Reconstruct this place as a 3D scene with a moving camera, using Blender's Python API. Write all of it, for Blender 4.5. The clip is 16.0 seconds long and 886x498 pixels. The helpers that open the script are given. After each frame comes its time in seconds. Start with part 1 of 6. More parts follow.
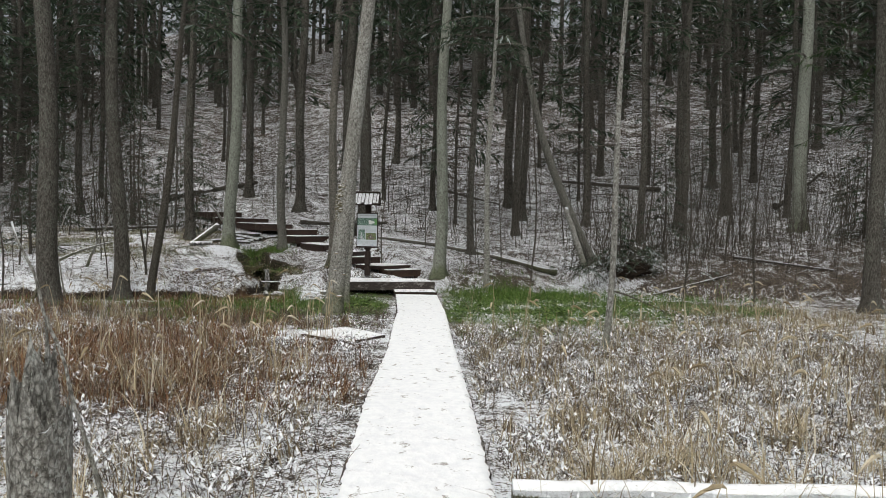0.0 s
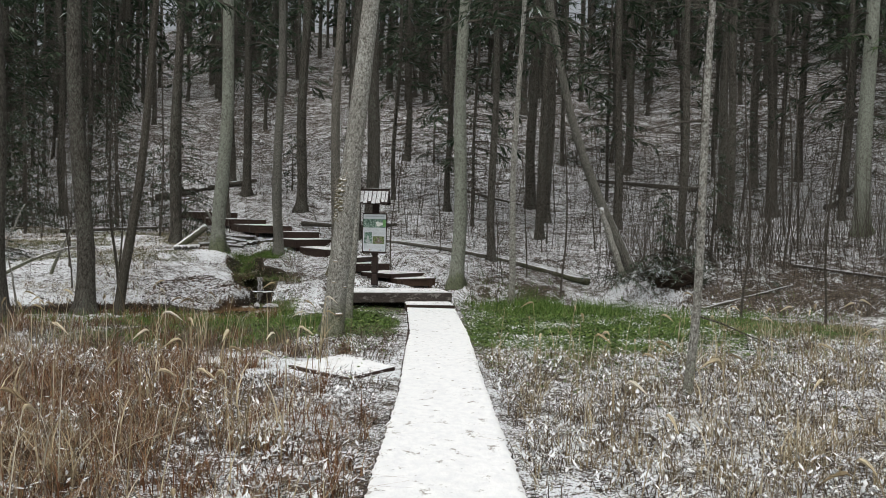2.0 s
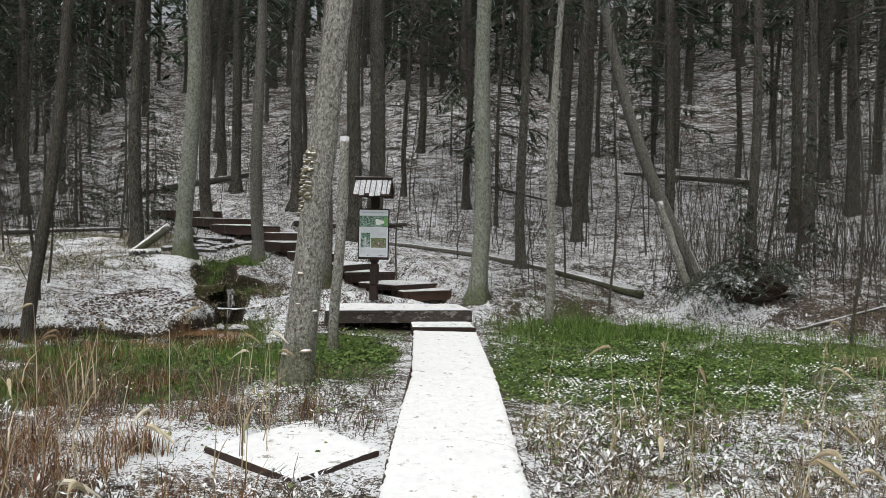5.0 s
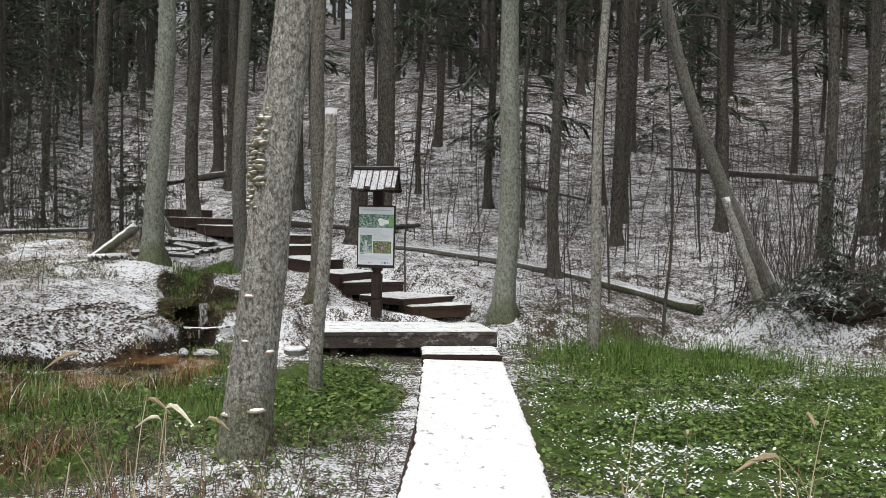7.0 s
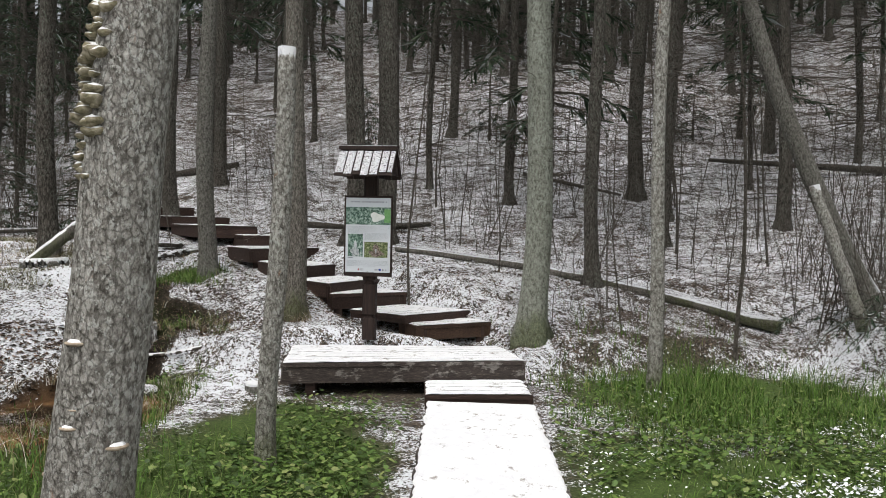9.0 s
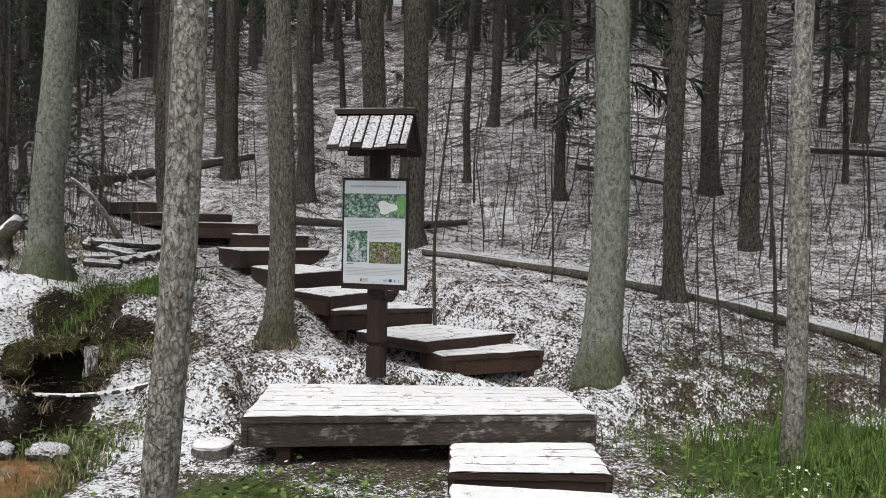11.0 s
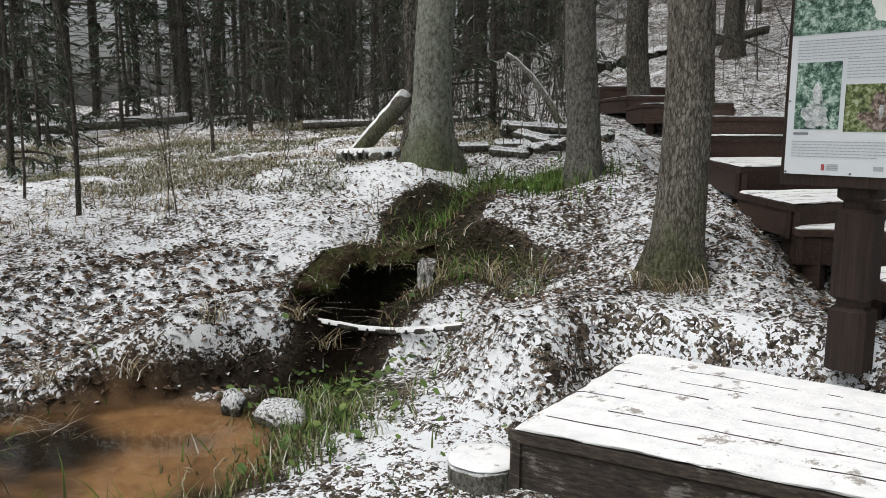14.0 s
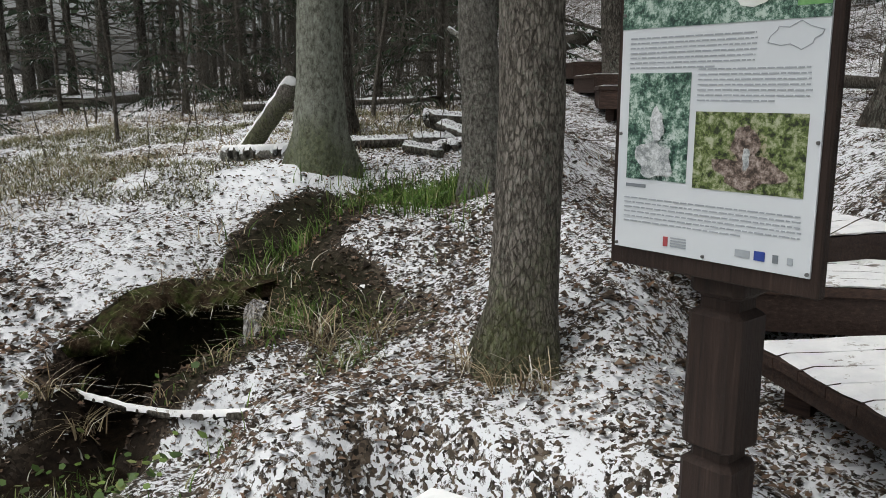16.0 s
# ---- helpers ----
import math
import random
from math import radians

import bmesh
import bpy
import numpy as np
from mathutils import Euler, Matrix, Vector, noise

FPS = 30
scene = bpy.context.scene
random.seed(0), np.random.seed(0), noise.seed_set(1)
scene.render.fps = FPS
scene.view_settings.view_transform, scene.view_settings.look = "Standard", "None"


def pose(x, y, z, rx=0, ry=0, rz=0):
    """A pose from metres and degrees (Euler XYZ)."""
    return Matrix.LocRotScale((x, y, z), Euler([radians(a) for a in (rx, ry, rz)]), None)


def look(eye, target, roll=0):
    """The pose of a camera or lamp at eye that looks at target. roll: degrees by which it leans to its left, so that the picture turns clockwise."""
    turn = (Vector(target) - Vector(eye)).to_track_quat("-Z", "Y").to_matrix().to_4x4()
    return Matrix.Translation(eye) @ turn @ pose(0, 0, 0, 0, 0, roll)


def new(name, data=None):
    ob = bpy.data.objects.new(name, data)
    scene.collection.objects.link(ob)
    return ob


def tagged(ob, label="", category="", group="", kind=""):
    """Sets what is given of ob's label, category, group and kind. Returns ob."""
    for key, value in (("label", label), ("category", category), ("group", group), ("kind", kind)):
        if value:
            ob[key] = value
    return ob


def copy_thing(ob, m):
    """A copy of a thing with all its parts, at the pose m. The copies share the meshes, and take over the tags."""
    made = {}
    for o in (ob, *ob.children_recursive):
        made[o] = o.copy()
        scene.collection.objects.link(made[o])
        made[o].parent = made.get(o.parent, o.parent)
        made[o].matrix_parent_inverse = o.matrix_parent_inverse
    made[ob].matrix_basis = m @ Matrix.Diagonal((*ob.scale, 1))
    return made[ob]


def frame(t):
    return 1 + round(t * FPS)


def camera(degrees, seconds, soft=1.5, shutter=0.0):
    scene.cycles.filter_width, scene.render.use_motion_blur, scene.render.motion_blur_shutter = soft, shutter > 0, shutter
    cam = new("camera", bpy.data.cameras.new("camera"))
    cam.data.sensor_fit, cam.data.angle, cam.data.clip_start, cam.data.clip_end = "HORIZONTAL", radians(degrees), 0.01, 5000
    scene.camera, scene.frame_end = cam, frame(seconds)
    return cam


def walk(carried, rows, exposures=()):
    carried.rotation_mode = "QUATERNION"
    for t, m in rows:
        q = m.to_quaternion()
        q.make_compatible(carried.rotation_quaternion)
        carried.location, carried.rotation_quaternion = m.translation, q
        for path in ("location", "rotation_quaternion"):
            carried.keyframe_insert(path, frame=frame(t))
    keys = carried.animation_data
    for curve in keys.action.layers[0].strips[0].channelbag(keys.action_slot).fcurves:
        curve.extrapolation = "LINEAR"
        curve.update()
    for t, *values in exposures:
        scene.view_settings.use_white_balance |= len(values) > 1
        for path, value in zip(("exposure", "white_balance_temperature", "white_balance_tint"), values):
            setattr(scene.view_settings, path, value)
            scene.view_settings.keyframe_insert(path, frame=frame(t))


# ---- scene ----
cam = camera(56.7, 16.0, soft=0.7)
METRES, EYE, TILT, LEAN, TURN = 18.3, 1.5, 0.0, 0.0, -2.0
ROWS = [
    (0.0, 0.0, 0.0, 0.0, 0.05, -2.41, -1.24),
    (0.5, -0.0041, 0.0367, -0.0019, 0.2, -2.37, -1.39),
    (1.0, -0.006, 0.0713, -0.0012, 0.31, -2.33, -1.36),
    (1.5, -0.0085, 0.1059, -0.0013, 0.52, -2.32, -1.46),
    (2.0, -0.0106, 0.1399, -0.0019, 0.7, -2.27, -1.42),
    (2.5, -0.0094, 0.1747, -0.0028, 0.91, -2.26, -1.45),
    (3.0, -0.0093, 0.206, -0.0033, 1.1, -2.26, -1.45),
    (3.5, -0.0079, 0.2399, -0.0052, 1.3, -2.24, -1.47),
    (4.0, -0.0097, 0.2739, -0.0069, 1.64, -2.25, -1.47),
    (4.5, -0.0103, 0.3083, -0.0079, 1.87, -2.16, -1.36),
    (7.0, -0.0152, 0.4824, -0.0101, 3.43, -1.99, -1.37),
    (7.5, -0.0178, 0.5171, -0.0115, 3.89, -1.96, -1.38),
    (8.0, -0.0171, 0.5514, -0.0132, 4.19, -1.9, -1.27),
    (10.5, -0.0237, 0.7175, -0.0163, 6.44, -1.82, -1.3),
    (11.0, -0.0275, 0.7507, -0.0187, 7.61, -1.72, -1.28),
    (11.5, -0.0283, 0.7827, -0.0208, 9.43, -1.68, -1.18),
    (12.0, -0.0328, 0.813, -0.024, 12.92, -1.6, -1.24),
    (12.5, -0.0355, 0.8415, -0.0273, 18.47, -1.55, -1.0),
    (13.0, -0.04, 0.8683, -0.031, 27.35, -2.29, -0.76),
    (13.5, -0.0439, 0.8916, -0.0334, 36.35, -5.23, -0.61),
    (14.0, -0.0454, 0.9147, -0.0348, 44.43, -8.54, -0.35),
    (14.5, -0.0474, 0.938, -0.0346, 47.62, -10.62, -0.22),
    (15.0, -0.0465, 0.9622, -0.0321, 48.64, -11.04, 0.02),
    (15.5, -0.0498, 0.9812, -0.0287, 48.4, -11.06, -0.19),
    (16.0, -0.0524, 0.9946, -0.0242, 46.38, -10.89, -0.04),
]
walk(cam, [(t, pose(0, 0, EYE, TILT, LEAN, TURN) @ pose(METRES * x, METRES * y, METRES * z, 90 + pitch, roll, yaw)) for t, x, y, z, yaw, pitch, roll in ROWS],
     exposures=((0.0, -0.14, 6500, 7), (4.5, -0.07, 6500, 7), (8.0, 0.19, 6500, 9), (10.5, 0.07, 6500, 10), (12.5, 0.17, 6500, 9), (13.5, 0.19, 6500, 8), (14.5, 0.02, 6500, 8), (16.0, 0.06, 6500, 8)))

# ---- world, light ----
world = bpy.data.worlds.new("overcast")
scene.world = world
world.use_nodes = True
wn = world.node_tree
wbg = wn.nodes["Background"]
sky = wn.nodes.new("ShaderNodeTexSky")
sky.sky_type = "NISHITA"
sky.sun_disc = False
sky.sun_elevation = radians(64)
sky.sun_rotation = radians(198)
sky.air_density = 1.0
sky.dust_density = 6.0
sky_grey = wn.nodes.new("ShaderNodeHueSaturation")
sky_grey.inputs["Saturation"].default_value = 0.25
wn.links.new(sky.outputs[0], sky_grey.inputs["Color"])
wn.links.new(sky_grey.outputs[0], wbg.inputs["Color"])
wbg.inputs["Strength"].default_value = 0.13
sun_data = bpy.data.lights.new("overcast_sun", "SUN")
sun_data.energy, sun_data.angle, sun_data.color = 1.35, radians(60), (1.0, 0.97, 0.93)
sun = new("overcast_sun", sun_data)
sun.matrix_world = look((-6, -8, 40), (0, 10, 0))


# ---- materials ----
def mat_base(name, rough=0.85, spec=0.25):
    m = bpy.data.materials.new(name)
    m.use_nodes = True
    b = m.node_tree.nodes["Principled BSDF"]
    b.inputs["Roughness"].default_value = rough
    b.inputs["Specular IOR Level"].default_value = spec
    return m, m.node_tree, b


def nd(t, kind, **inputs):
    n = t.nodes.new(kind)
    for k, v in inputs.items():
        n.inputs[k.replace("_", " ")].default_value = v
    return n


def coords(t, scale=(1, 1, 1), world_space=False):
    mp = t.nodes.new("ShaderNodeMapping")
    mp.inputs["Scale"].default_value = scale
    if world_space:
        g = t.nodes.new("ShaderNodeNewGeometry")
        t.links.new(g.outputs["Position"], mp.inputs["Vector"])
    else:
        c = t.nodes.new("ShaderNodeTexCoord")
        t.links.new(c.outputs["Object"], mp.inputs["Vector"])
    return mp.outputs[0]


def noise_tex(t, vec, scale, detail=4.0, rough=0.6):
    n = nd(t, "ShaderNodeTexNoise", Scale=scale, Detail=detail, Roughness=rough)
    t.links.new(vec, n.inputs["Vector"])
    return n.outputs["Fac"]


def ramp(t, fac, stops):
    r = t.nodes.new("ShaderNodeValToRGB")
    els = r.color_ramp.elements
    while len(els) < len(stops):
        els.new(0.5)
    for e, (p, c) in zip(els, stops):
        e.position = p
        e.color = (*c, 1.0) if len(c) == 3 else c
    t.links.new(fac, r.inputs["Fac"])
    return r.outputs["Color"]


def mix(t, fac, a, b, kind="MIX"):
    n = t.nodes.new("ShaderNodeMix")
    n.data_type, n.blend_type = "RGBA", kind
    for sock, v in ((n.inputs[0], fac), (n.inputs[6], a), (n.inputs[7], b)):
        if isinstance(v, (int, float)):
            sock.default_value = v
        elif isinstance(v, tuple):
            sock.default_value = (*v, 1.0)
        else:
            t.links.new(v, sock)
    return n.outputs[2]


def calc(t, op, a, b=0.0, clamp=False):
    n = t.nodes.new("ShaderNodeMath")
    n.operation, n.use_clamp = op, clamp
    for sock, v in ((n.inputs[0], a), (n.inputs[1], b)):
        if isinstance(v, (int, float)):
            sock.default_value = v
        else:
            t.links.new(v, sock)
    return n.outputs[0]


def bump(t, b, height, strength=0.5, distance=0.02):
    n = nd(t, "ShaderNodeBump", Strength=strength, Distance=distance)
    t.links.new(height, n.inputs["Height"])
    t.links.new(n.outputs[0], b.inputs["Normal"])


def attribute(t, name):
    a = t.nodes.new("ShaderNodeAttribute")
    a.attribute_name = name
    return a.outputs["Fac"]


def voronoi(t, vec, scale, feature="F1", out="Distance", rnd=1.0):
    v = nd(t, "ShaderNodeTexVoronoi", Scale=scale, Randomness=rnd)
    v.feature = feature
    t.links.new(vec, v.inputs["Vector"])
    return v.outputs[out]


def bark_material(name, dark, mid, light, zs=0.25, scale=22.0, lichen=0.35, lichen_col=(0.32, 0.36, 0.30), rust=0.0, crack_by=0.6, snowy=True, moss=0.0):
    """Bark with upright cracks, flakes, lichen and a little snow where it faces the sky."""
    m, t, b = mat_base(name, 0.9, 0.12)
    vec = coords(t, (1, 1, zs))
    fine = noise_tex(t, vec, scale * 2.0, 7, 0.75)
    cracks = voronoi(t, vec, scale * 2.2, "DISTANCE_TO_EDGE")
    crack = ramp(t, calc(t, "ADD", cracks, calc(t, "MULTIPLY", calc(t, "SUBTRACT", fine, 0.5), 0.35)), [(0.02, (1, 1, 1)), (0.16, (0, 0, 0))])
    col = ramp(t, fine, [(0.36, dark), (0.5, mid), (0.66, light)])
    col = mix(t, calc(t, "MULTIPLY", crack, crack_by), col, dark)
    speck = noise_tex(t, coords(t, (1, 1, 0.7)), 46.0, 4, 0.7)
    big = noise_tex(t, coords(t, (1, 1, 0.5)), 3.0, 3)
    pf = ramp(t, calc(t, "ADD", calc(t, "MULTIPLY", speck, 0.75), calc(t, "MULTIPLY", big, 0.25)), [(0.53, (0, 0, 0)), (0.59, (1, 1, 1))])
    col = mix(t, calc(t, "MULTIPLY", pf, lichen), col, lichen_col)
    if rust:
        rn = noise_tex(t, coords(t, (1, 1, 0.5)), 9.0, 4, 0.7)
        col = mix(t, ramp(t, rn, [(0.66, (0, 0, 0)), (0.70, (rust, rust, rust))]), col, (0.32, 0.13, 0.05))
    g = t.nodes.new("ShaderNodeNewGeometry")
    sep = t.nodes.new("ShaderNodeSeparateXYZ")
    t.links.new(g.outputs["Normal"], sep.inputs[0])
    top = ramp(t, calc(t, "ADD", sep.outputs[2], calc(t, "MULTIPLY", fine, 0.5)), [(0.66, (0, 0, 0)), (0.76, (1, 1, 1))])
    if moss:
        oc = t.nodes.new("ShaderNodeTexCoord")
        so = t.nodes.new("ShaderNodeSeparateXYZ")
        t.links.new(oc.outputs["Object"], so.inputs[0])
        grow = calc(t, "SUBTRACT", calc(t, "ADD", big, calc(t, "MULTIPLY", calc(t, "ADD", fine, speck), 0.3)), calc(t, "MULTIPLY", so.outputs[2], moss))
        col = mix(t, ramp(t, grow, [(0.56, (0, 0, 0)), (0.78, (0.6, 0.6, 0.6))]), col, ramp(t, speck, [(0.35, (0.035, 0.045, 0.012)), (0.65, (0.13, 0.15, 0.045))]))
    if snowy:
        col = mix(t, top, col, (0.78, 0.8, 0.82))
    t.links.new(col, b.inputs["Base Color"])
    bump(t, b, calc(t, "SUBTRACT", fine, calc(t, "MULTIPLY", crack, crack_by)), 0.9, 0.02)
    return m


BARK_GREY = bark_material("bark_grey_spruce", (0.06, 0.056, 0.048), (0.18, 0.172, 0.152), (0.3, 0.29, 0.262), 0.5, 24, crack_by=0.4)
BARK_OAK = bark_material("bark_ridged_brown", (0.06, 0.054, 0.046), (0.23, 0.21, 0.182), (0.4, 0.37, 0.33), 0.36, 30, 0.3, crack_by=0.6, moss=0.55)
BARK_PALE = bark_material("bark_pale_flaky", (0.085, 0.078, 0.066), (0.33, 0.318, 0.285), (0.56, 0.55, 0.51), 0.6, 20, 0.75, (0.60, 0.61, 0.57), 0.4, crack_by=0.45, moss=0.45)
BARK_GREEN = bark_material("bark_lichen_green", (0.09, 0.09, 0.072), (0.24, 0.25, 0.21), (0.36, 0.38, 0.325), 0.6, 16, 0.5, (0.42, 0.46, 0.4), crack_by=0.2, moss=0.7)
BARK_DARK = bark_material("bark_dark_far", (0.026, 0.023, 0.019), (0.105, 0.094, 0.08), (0.2, 0.185, 0.162), 0.35, 18, 0.35)
BARK_MID = bark_material("bark_brown_spruce", (0.035, 0.031, 0.026), (0.125, 0.113, 0.098), (0.23, 0.215, 0.19), 0.35, 22, 0.35, crack_by=0.55)
BARK_TWIG = bark_material("bark_twig", (0.045, 0.04, 0.033), (0.125, 0.112, 0.094), (0.23, 0.212, 0.186), 0.3, 40, 0.1, snowy=False)


def island_material(name, stops, rough=0.8, vary=0.3, spec=0.2):
    """Colour that differs from piece to piece of a joined mesh."""
    m, t, b = mat_base(name, rough, spec)
    g = t.nodes.new("ShaderNodeNewGeometry")
    col = ramp(t, g.outputs["Random Per Island"], stops)
    n = noise_tex(t, coords(t, (1, 1, 1), True), 35.0, 3)
    col = mix(t, vary, col, ramp(t, n, [(0.3, (0.3, 0.3, 0.3)), (0.7, (1.3, 1.3, 1.3))]), "MULTIPLY")
    t.links.new(col, b.inputs["Base Color"])
    return m


NEEDLES = island_material("spruce_needles", [(0.0, (0.02, 0.036, 0.022)), (0.5, (0.05, 0.08, 0.046)), (0.9, (0.10, 0.135, 0.085)), (0.94, (0.35, 0.38, 0.38)), (1.0, (0.5, 0.53, 0.54))])
NEEDLES_NEAR = island_material("spruce_needles_fresh", [(0.0, (0.02, 0.045, 0.018)), (0.6, (0.05, 0.09, 0.035)), (1.0, (0.10, 0.14, 0.06))])
DRY_GRASS = island_material("dry_grass", [(0.0, (0.09, 0.06, 0.035)), (0.35, (0.2, 0.15, 0.09)), (0.6, (0.36, 0.295, 0.185)), (0.82, (0.5, 0.44, 0.31)), (1.0, (0.7, 0.69, 0.66))])
STRAW = island_material("bleached_straw", [(0.0, (0.2, 0.15, 0.09)), (0.4, (0.42, 0.345, 0.22)), (0.8, (0.58, 0.5, 0.35)), (1.0, (0.7, 0.66, 0.56))])
RUST_GRASS = island_material("rust_sedge", [(0.0, (0.08, 0.035, 0.018)), (0.5, (0.18, 0.085, 0.042)), (0.85, (0.29, 0.17, 0.085)), (1.0, (0.5, 0.45, 0.4))])
OLIVE_GRASS = island_material("olive_turf", [(0.0, (0.08, 0.075, 0.035)), (0.4, (0.17, 0.165, 0.08)), (0.75, (0.3, 0.29, 0.17)), (1.0, (0.6, 0.6, 0.54))])
GREEN_GRASS = island_material("green_grass", [(0.0, (0.045, 0.075, 0.018)), (0.45, (0.085, 0.165, 0.03)), (0.8, (0.14, 0.23, 0.05)), (1.0, (0.25, 0.25, 0.12))])
LITTER = island_material("leaf_litter", [(0.0, (0.03, 0.023, 0.018)), (0.4, (0.08, 0.058, 0.042)), (0.75, (0.15, 0.105, 0.074)), (0.93, (0.22, 0.13, 0.08)), (1.0, (0.32, 0.26, 0.2))], 0.7)
FLAKE = island_material("snow_crumbs", [(0.0, (0.72, 0.74, 0.77)), (1.0, (0.9, 0.91, 0.92))], 0.7, 0.08)


def snow_material(name, low, high):
    m, t, b = mat_base(name, 0.75, 0.3)
    v = coords(t, (1, 0.7, 1), True)
    n = noise_tex(t, v, 14.0, 6, 0.6)
    col = ramp(t, n, [(0.3, (0.78, 0.79, 0.81)), (0.6, (0.88, 0.885, 0.89))])
    trod = noise_tex(t, v, 9.0, 5, 0.75)
    col = mix(t, ramp(t, trod, [(low, (0, 0, 0)), (high, (0.85, 0.85, 0.85))]), col, (0.27, 0.24, 0.21))
    t.links.new(col, b.inputs["Base Color"])
    bump(t, b, n, 0.5, 0.03)
    return m


SNOW = snow_material("snow", 0.60, 0.66)
SNOW_TROD = snow_material("trodden_snow", 0.585, 0.64)


def wood_material(name, dark, mid, wear, along=(0.6, 14, 14), worn=0.0):
    m, t, b = mat_base(name, 0.7, 0.3)
    v = coords(t, along)
    grain = noise_tex(t, v, 6.0, 6, 0.7)
    stain = noise_tex(t, coords(t), 3.5, 4)
    col = ramp(t, grain, [(0.3, dark), (0.6, mid), (0.8, wear)])
    oi = t.nodes.new("ShaderNodeObjectInfo")
    col = mix(t, 0.45, col, ramp(t, oi.outputs["Random"], [(0.0, (0.5, 0.5, 0.5)), (1.0, (1.35, 1.3, 1.25))]), "MULTIPLY")
    col = mix(t, ramp(t, stain, [(0.5, (0, 0, 0)), (0.75, (0.6, 0.6, 0.6))]), col, dark)
    if worn:
        bare = calc(t, "ADD", calc(t, "MULTIPLY", noise_tex(t, coords(t, (0.6, 1, 1)), 6.0, 5, 0.65), 0.8), calc(t, "MULTIPLY", grain, 0.25))
        col = mix(t, ramp(t, bare, [(0.57, (0, 0, 0)), (0.63, (worn, worn, worn))]), col, ramp(t, grain, [(0.3, (0.13, 0.12, 0.11)), (0.7, (0.34, 0.32, 0.29))]))
    t.links.new(col, b.inputs["Base Color"])
    bump(t, b, grain, 0.5, 0.01)
    return m


WOOD_STAIN = wood_material("dark_stained_boards", (0.018, 0.011, 0.009), (0.06, 0.036, 0.027), (0.13, 0.09, 0.07))
WOOD_GREY = wood_material("weathered_grey_boards", (0.02, 0.017, 0.015), (0.075, 0.06, 0.052), (0.18, 0.15, 0.13), worn=0.75)
WOOD_POST = wood_material("dark_stained_post", (0.010, 0.006, 0.005), (0.03, 0.018, 0.014), (0.065, 0.042, 0.033), (14, 14, 0.6))
WOOD_STEP = wood_material("brown_step_boards", (0.035, 0.021, 0.014), (0.09, 0.054, 0.036), (0.16, 0.105, 0.075))


def ground_material():
    """Leaf litter, wet soil with the hole's shade put into its colour, sand and snow by zone."""
    m, t, b = mat_base("forest_ground", 0.9, 0.2)
    v0 = coords(t, (1, 1, 1), True)
    wn2 = nd(t, "ShaderNodeTexNoise", Scale=16.0, Detail=3.0)
    t.links.new(v0, wn2.inputs["Vector"])
    va = t.nodes.new("ShaderNodeVectorMath")
    va.operation = "MULTIPLY_ADD"
    va.inputs[1].default_value = (0.09, 0.09, 0.09)
    t.links.new(wn2.outputs["Color"], va.inputs[0])
    t.links.new(v0, va.inputs[2])
    v = va.outputs[0]
    cell = voronoi(t, v, 72.0, "F1", "Color")
    tone = t.nodes.new("ShaderNodeSeparateColor")
    t.links.new(cell, tone.inputs[0])
    leaf = ramp(t, tone.outputs[0], [(0.0, (0.014, 0.0115, 0.009)), (0.5, (0.055, 0.044, 0.034)), (0.85, (0.12, 0.092, 0.068)), (1.0, (0.2, 0.17, 0.135))])
    # wet soil, its colour lowered further to stand in for shade inside the spring hole
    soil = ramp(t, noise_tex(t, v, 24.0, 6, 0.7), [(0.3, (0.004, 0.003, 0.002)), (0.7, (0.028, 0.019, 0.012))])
    moss = ramp(t, noise_tex(t, v, 40.0, 6, 0.7), [(0.3, (0.025, 0.045, 0.010)), (0.7, (0.10, 0.16, 0.035))])
    sand = ramp(t, noise_tex(t, v, 7.0, 6, 0.7), [(0.3, (0.2, 0.105, 0.05)), (0.7, (0.42, 0.255, 0.125))])
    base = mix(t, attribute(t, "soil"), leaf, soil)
    base = mix(t, attribute(t, "moss"), base, moss)
    base = mix(t, attribute(t, "sand"), base, sand)
    warp = noise_tex(t, v, 6.0, 5, 0.6)
    crumbs = noise_tex(t, coords(t, (1, 1, 0.6), True), 24.0, 9, 0.78)
    patch = noise_tex(t, v, 1.3, 4, 0.55)
    s = calc(t, "ADD", calc(t, "MULTIPLY", crumbs, 0.85), calc(t, "MULTIPLY", warp, 0.55))
    s = calc(t, "ADD", s, calc(t, "MULTIPLY", patch, 0.28))
    drift = noise_tex(t, coords(t, (1.2, 3.0, 3.0), True), 1.3, 4, 0.6)
    s = calc(t, "ADD", s, calc(t, "SUBTRACT", calc(t, "MULTIPLY", drift, 0.36), 0.065))
    s = calc(t, "ADD", s, calc(t, "MULTIPLY", tone.outputs[1], 0.27))
    s = calc(t, "ADD", s, calc(t, "MULTIPLY", attribute(t, "snow"), 0.5))
    cover = ramp(t, calc(t, "SUBTRACT", s, 0.625), [(0.61, (0, 0, 0)), (0.645, (0.3, 0.3, 0.3)), (0.68, (1, 1, 1))])
    col = mix(t, cover, base, (0.80, 0.82, 0.85))
    t.links.new(col, b.inputs["Base Color"])
    bump(t, b, calc(t, "ADD", s, calc(t, "MULTIPLY", tone.outputs[2], 0.3)), 0.55, 0.03)
    return m


GROUND = ground_material()


def plain_material(name, lo, hi, rough=0.6, scale=20.0, spec=0.3, metal=0.0):
    m, t, b = mat_base(name, rough, spec)
    t.links.new(ramp(t, noise_tex(t, coords(t), scale, 5), [(0.3, lo), (0.7, hi)]), b.inputs["Base Color"])
    b.inputs["Metallic"].default_value = metal
    return m


# ---- geometry helpers ----
rng = random.Random(7)


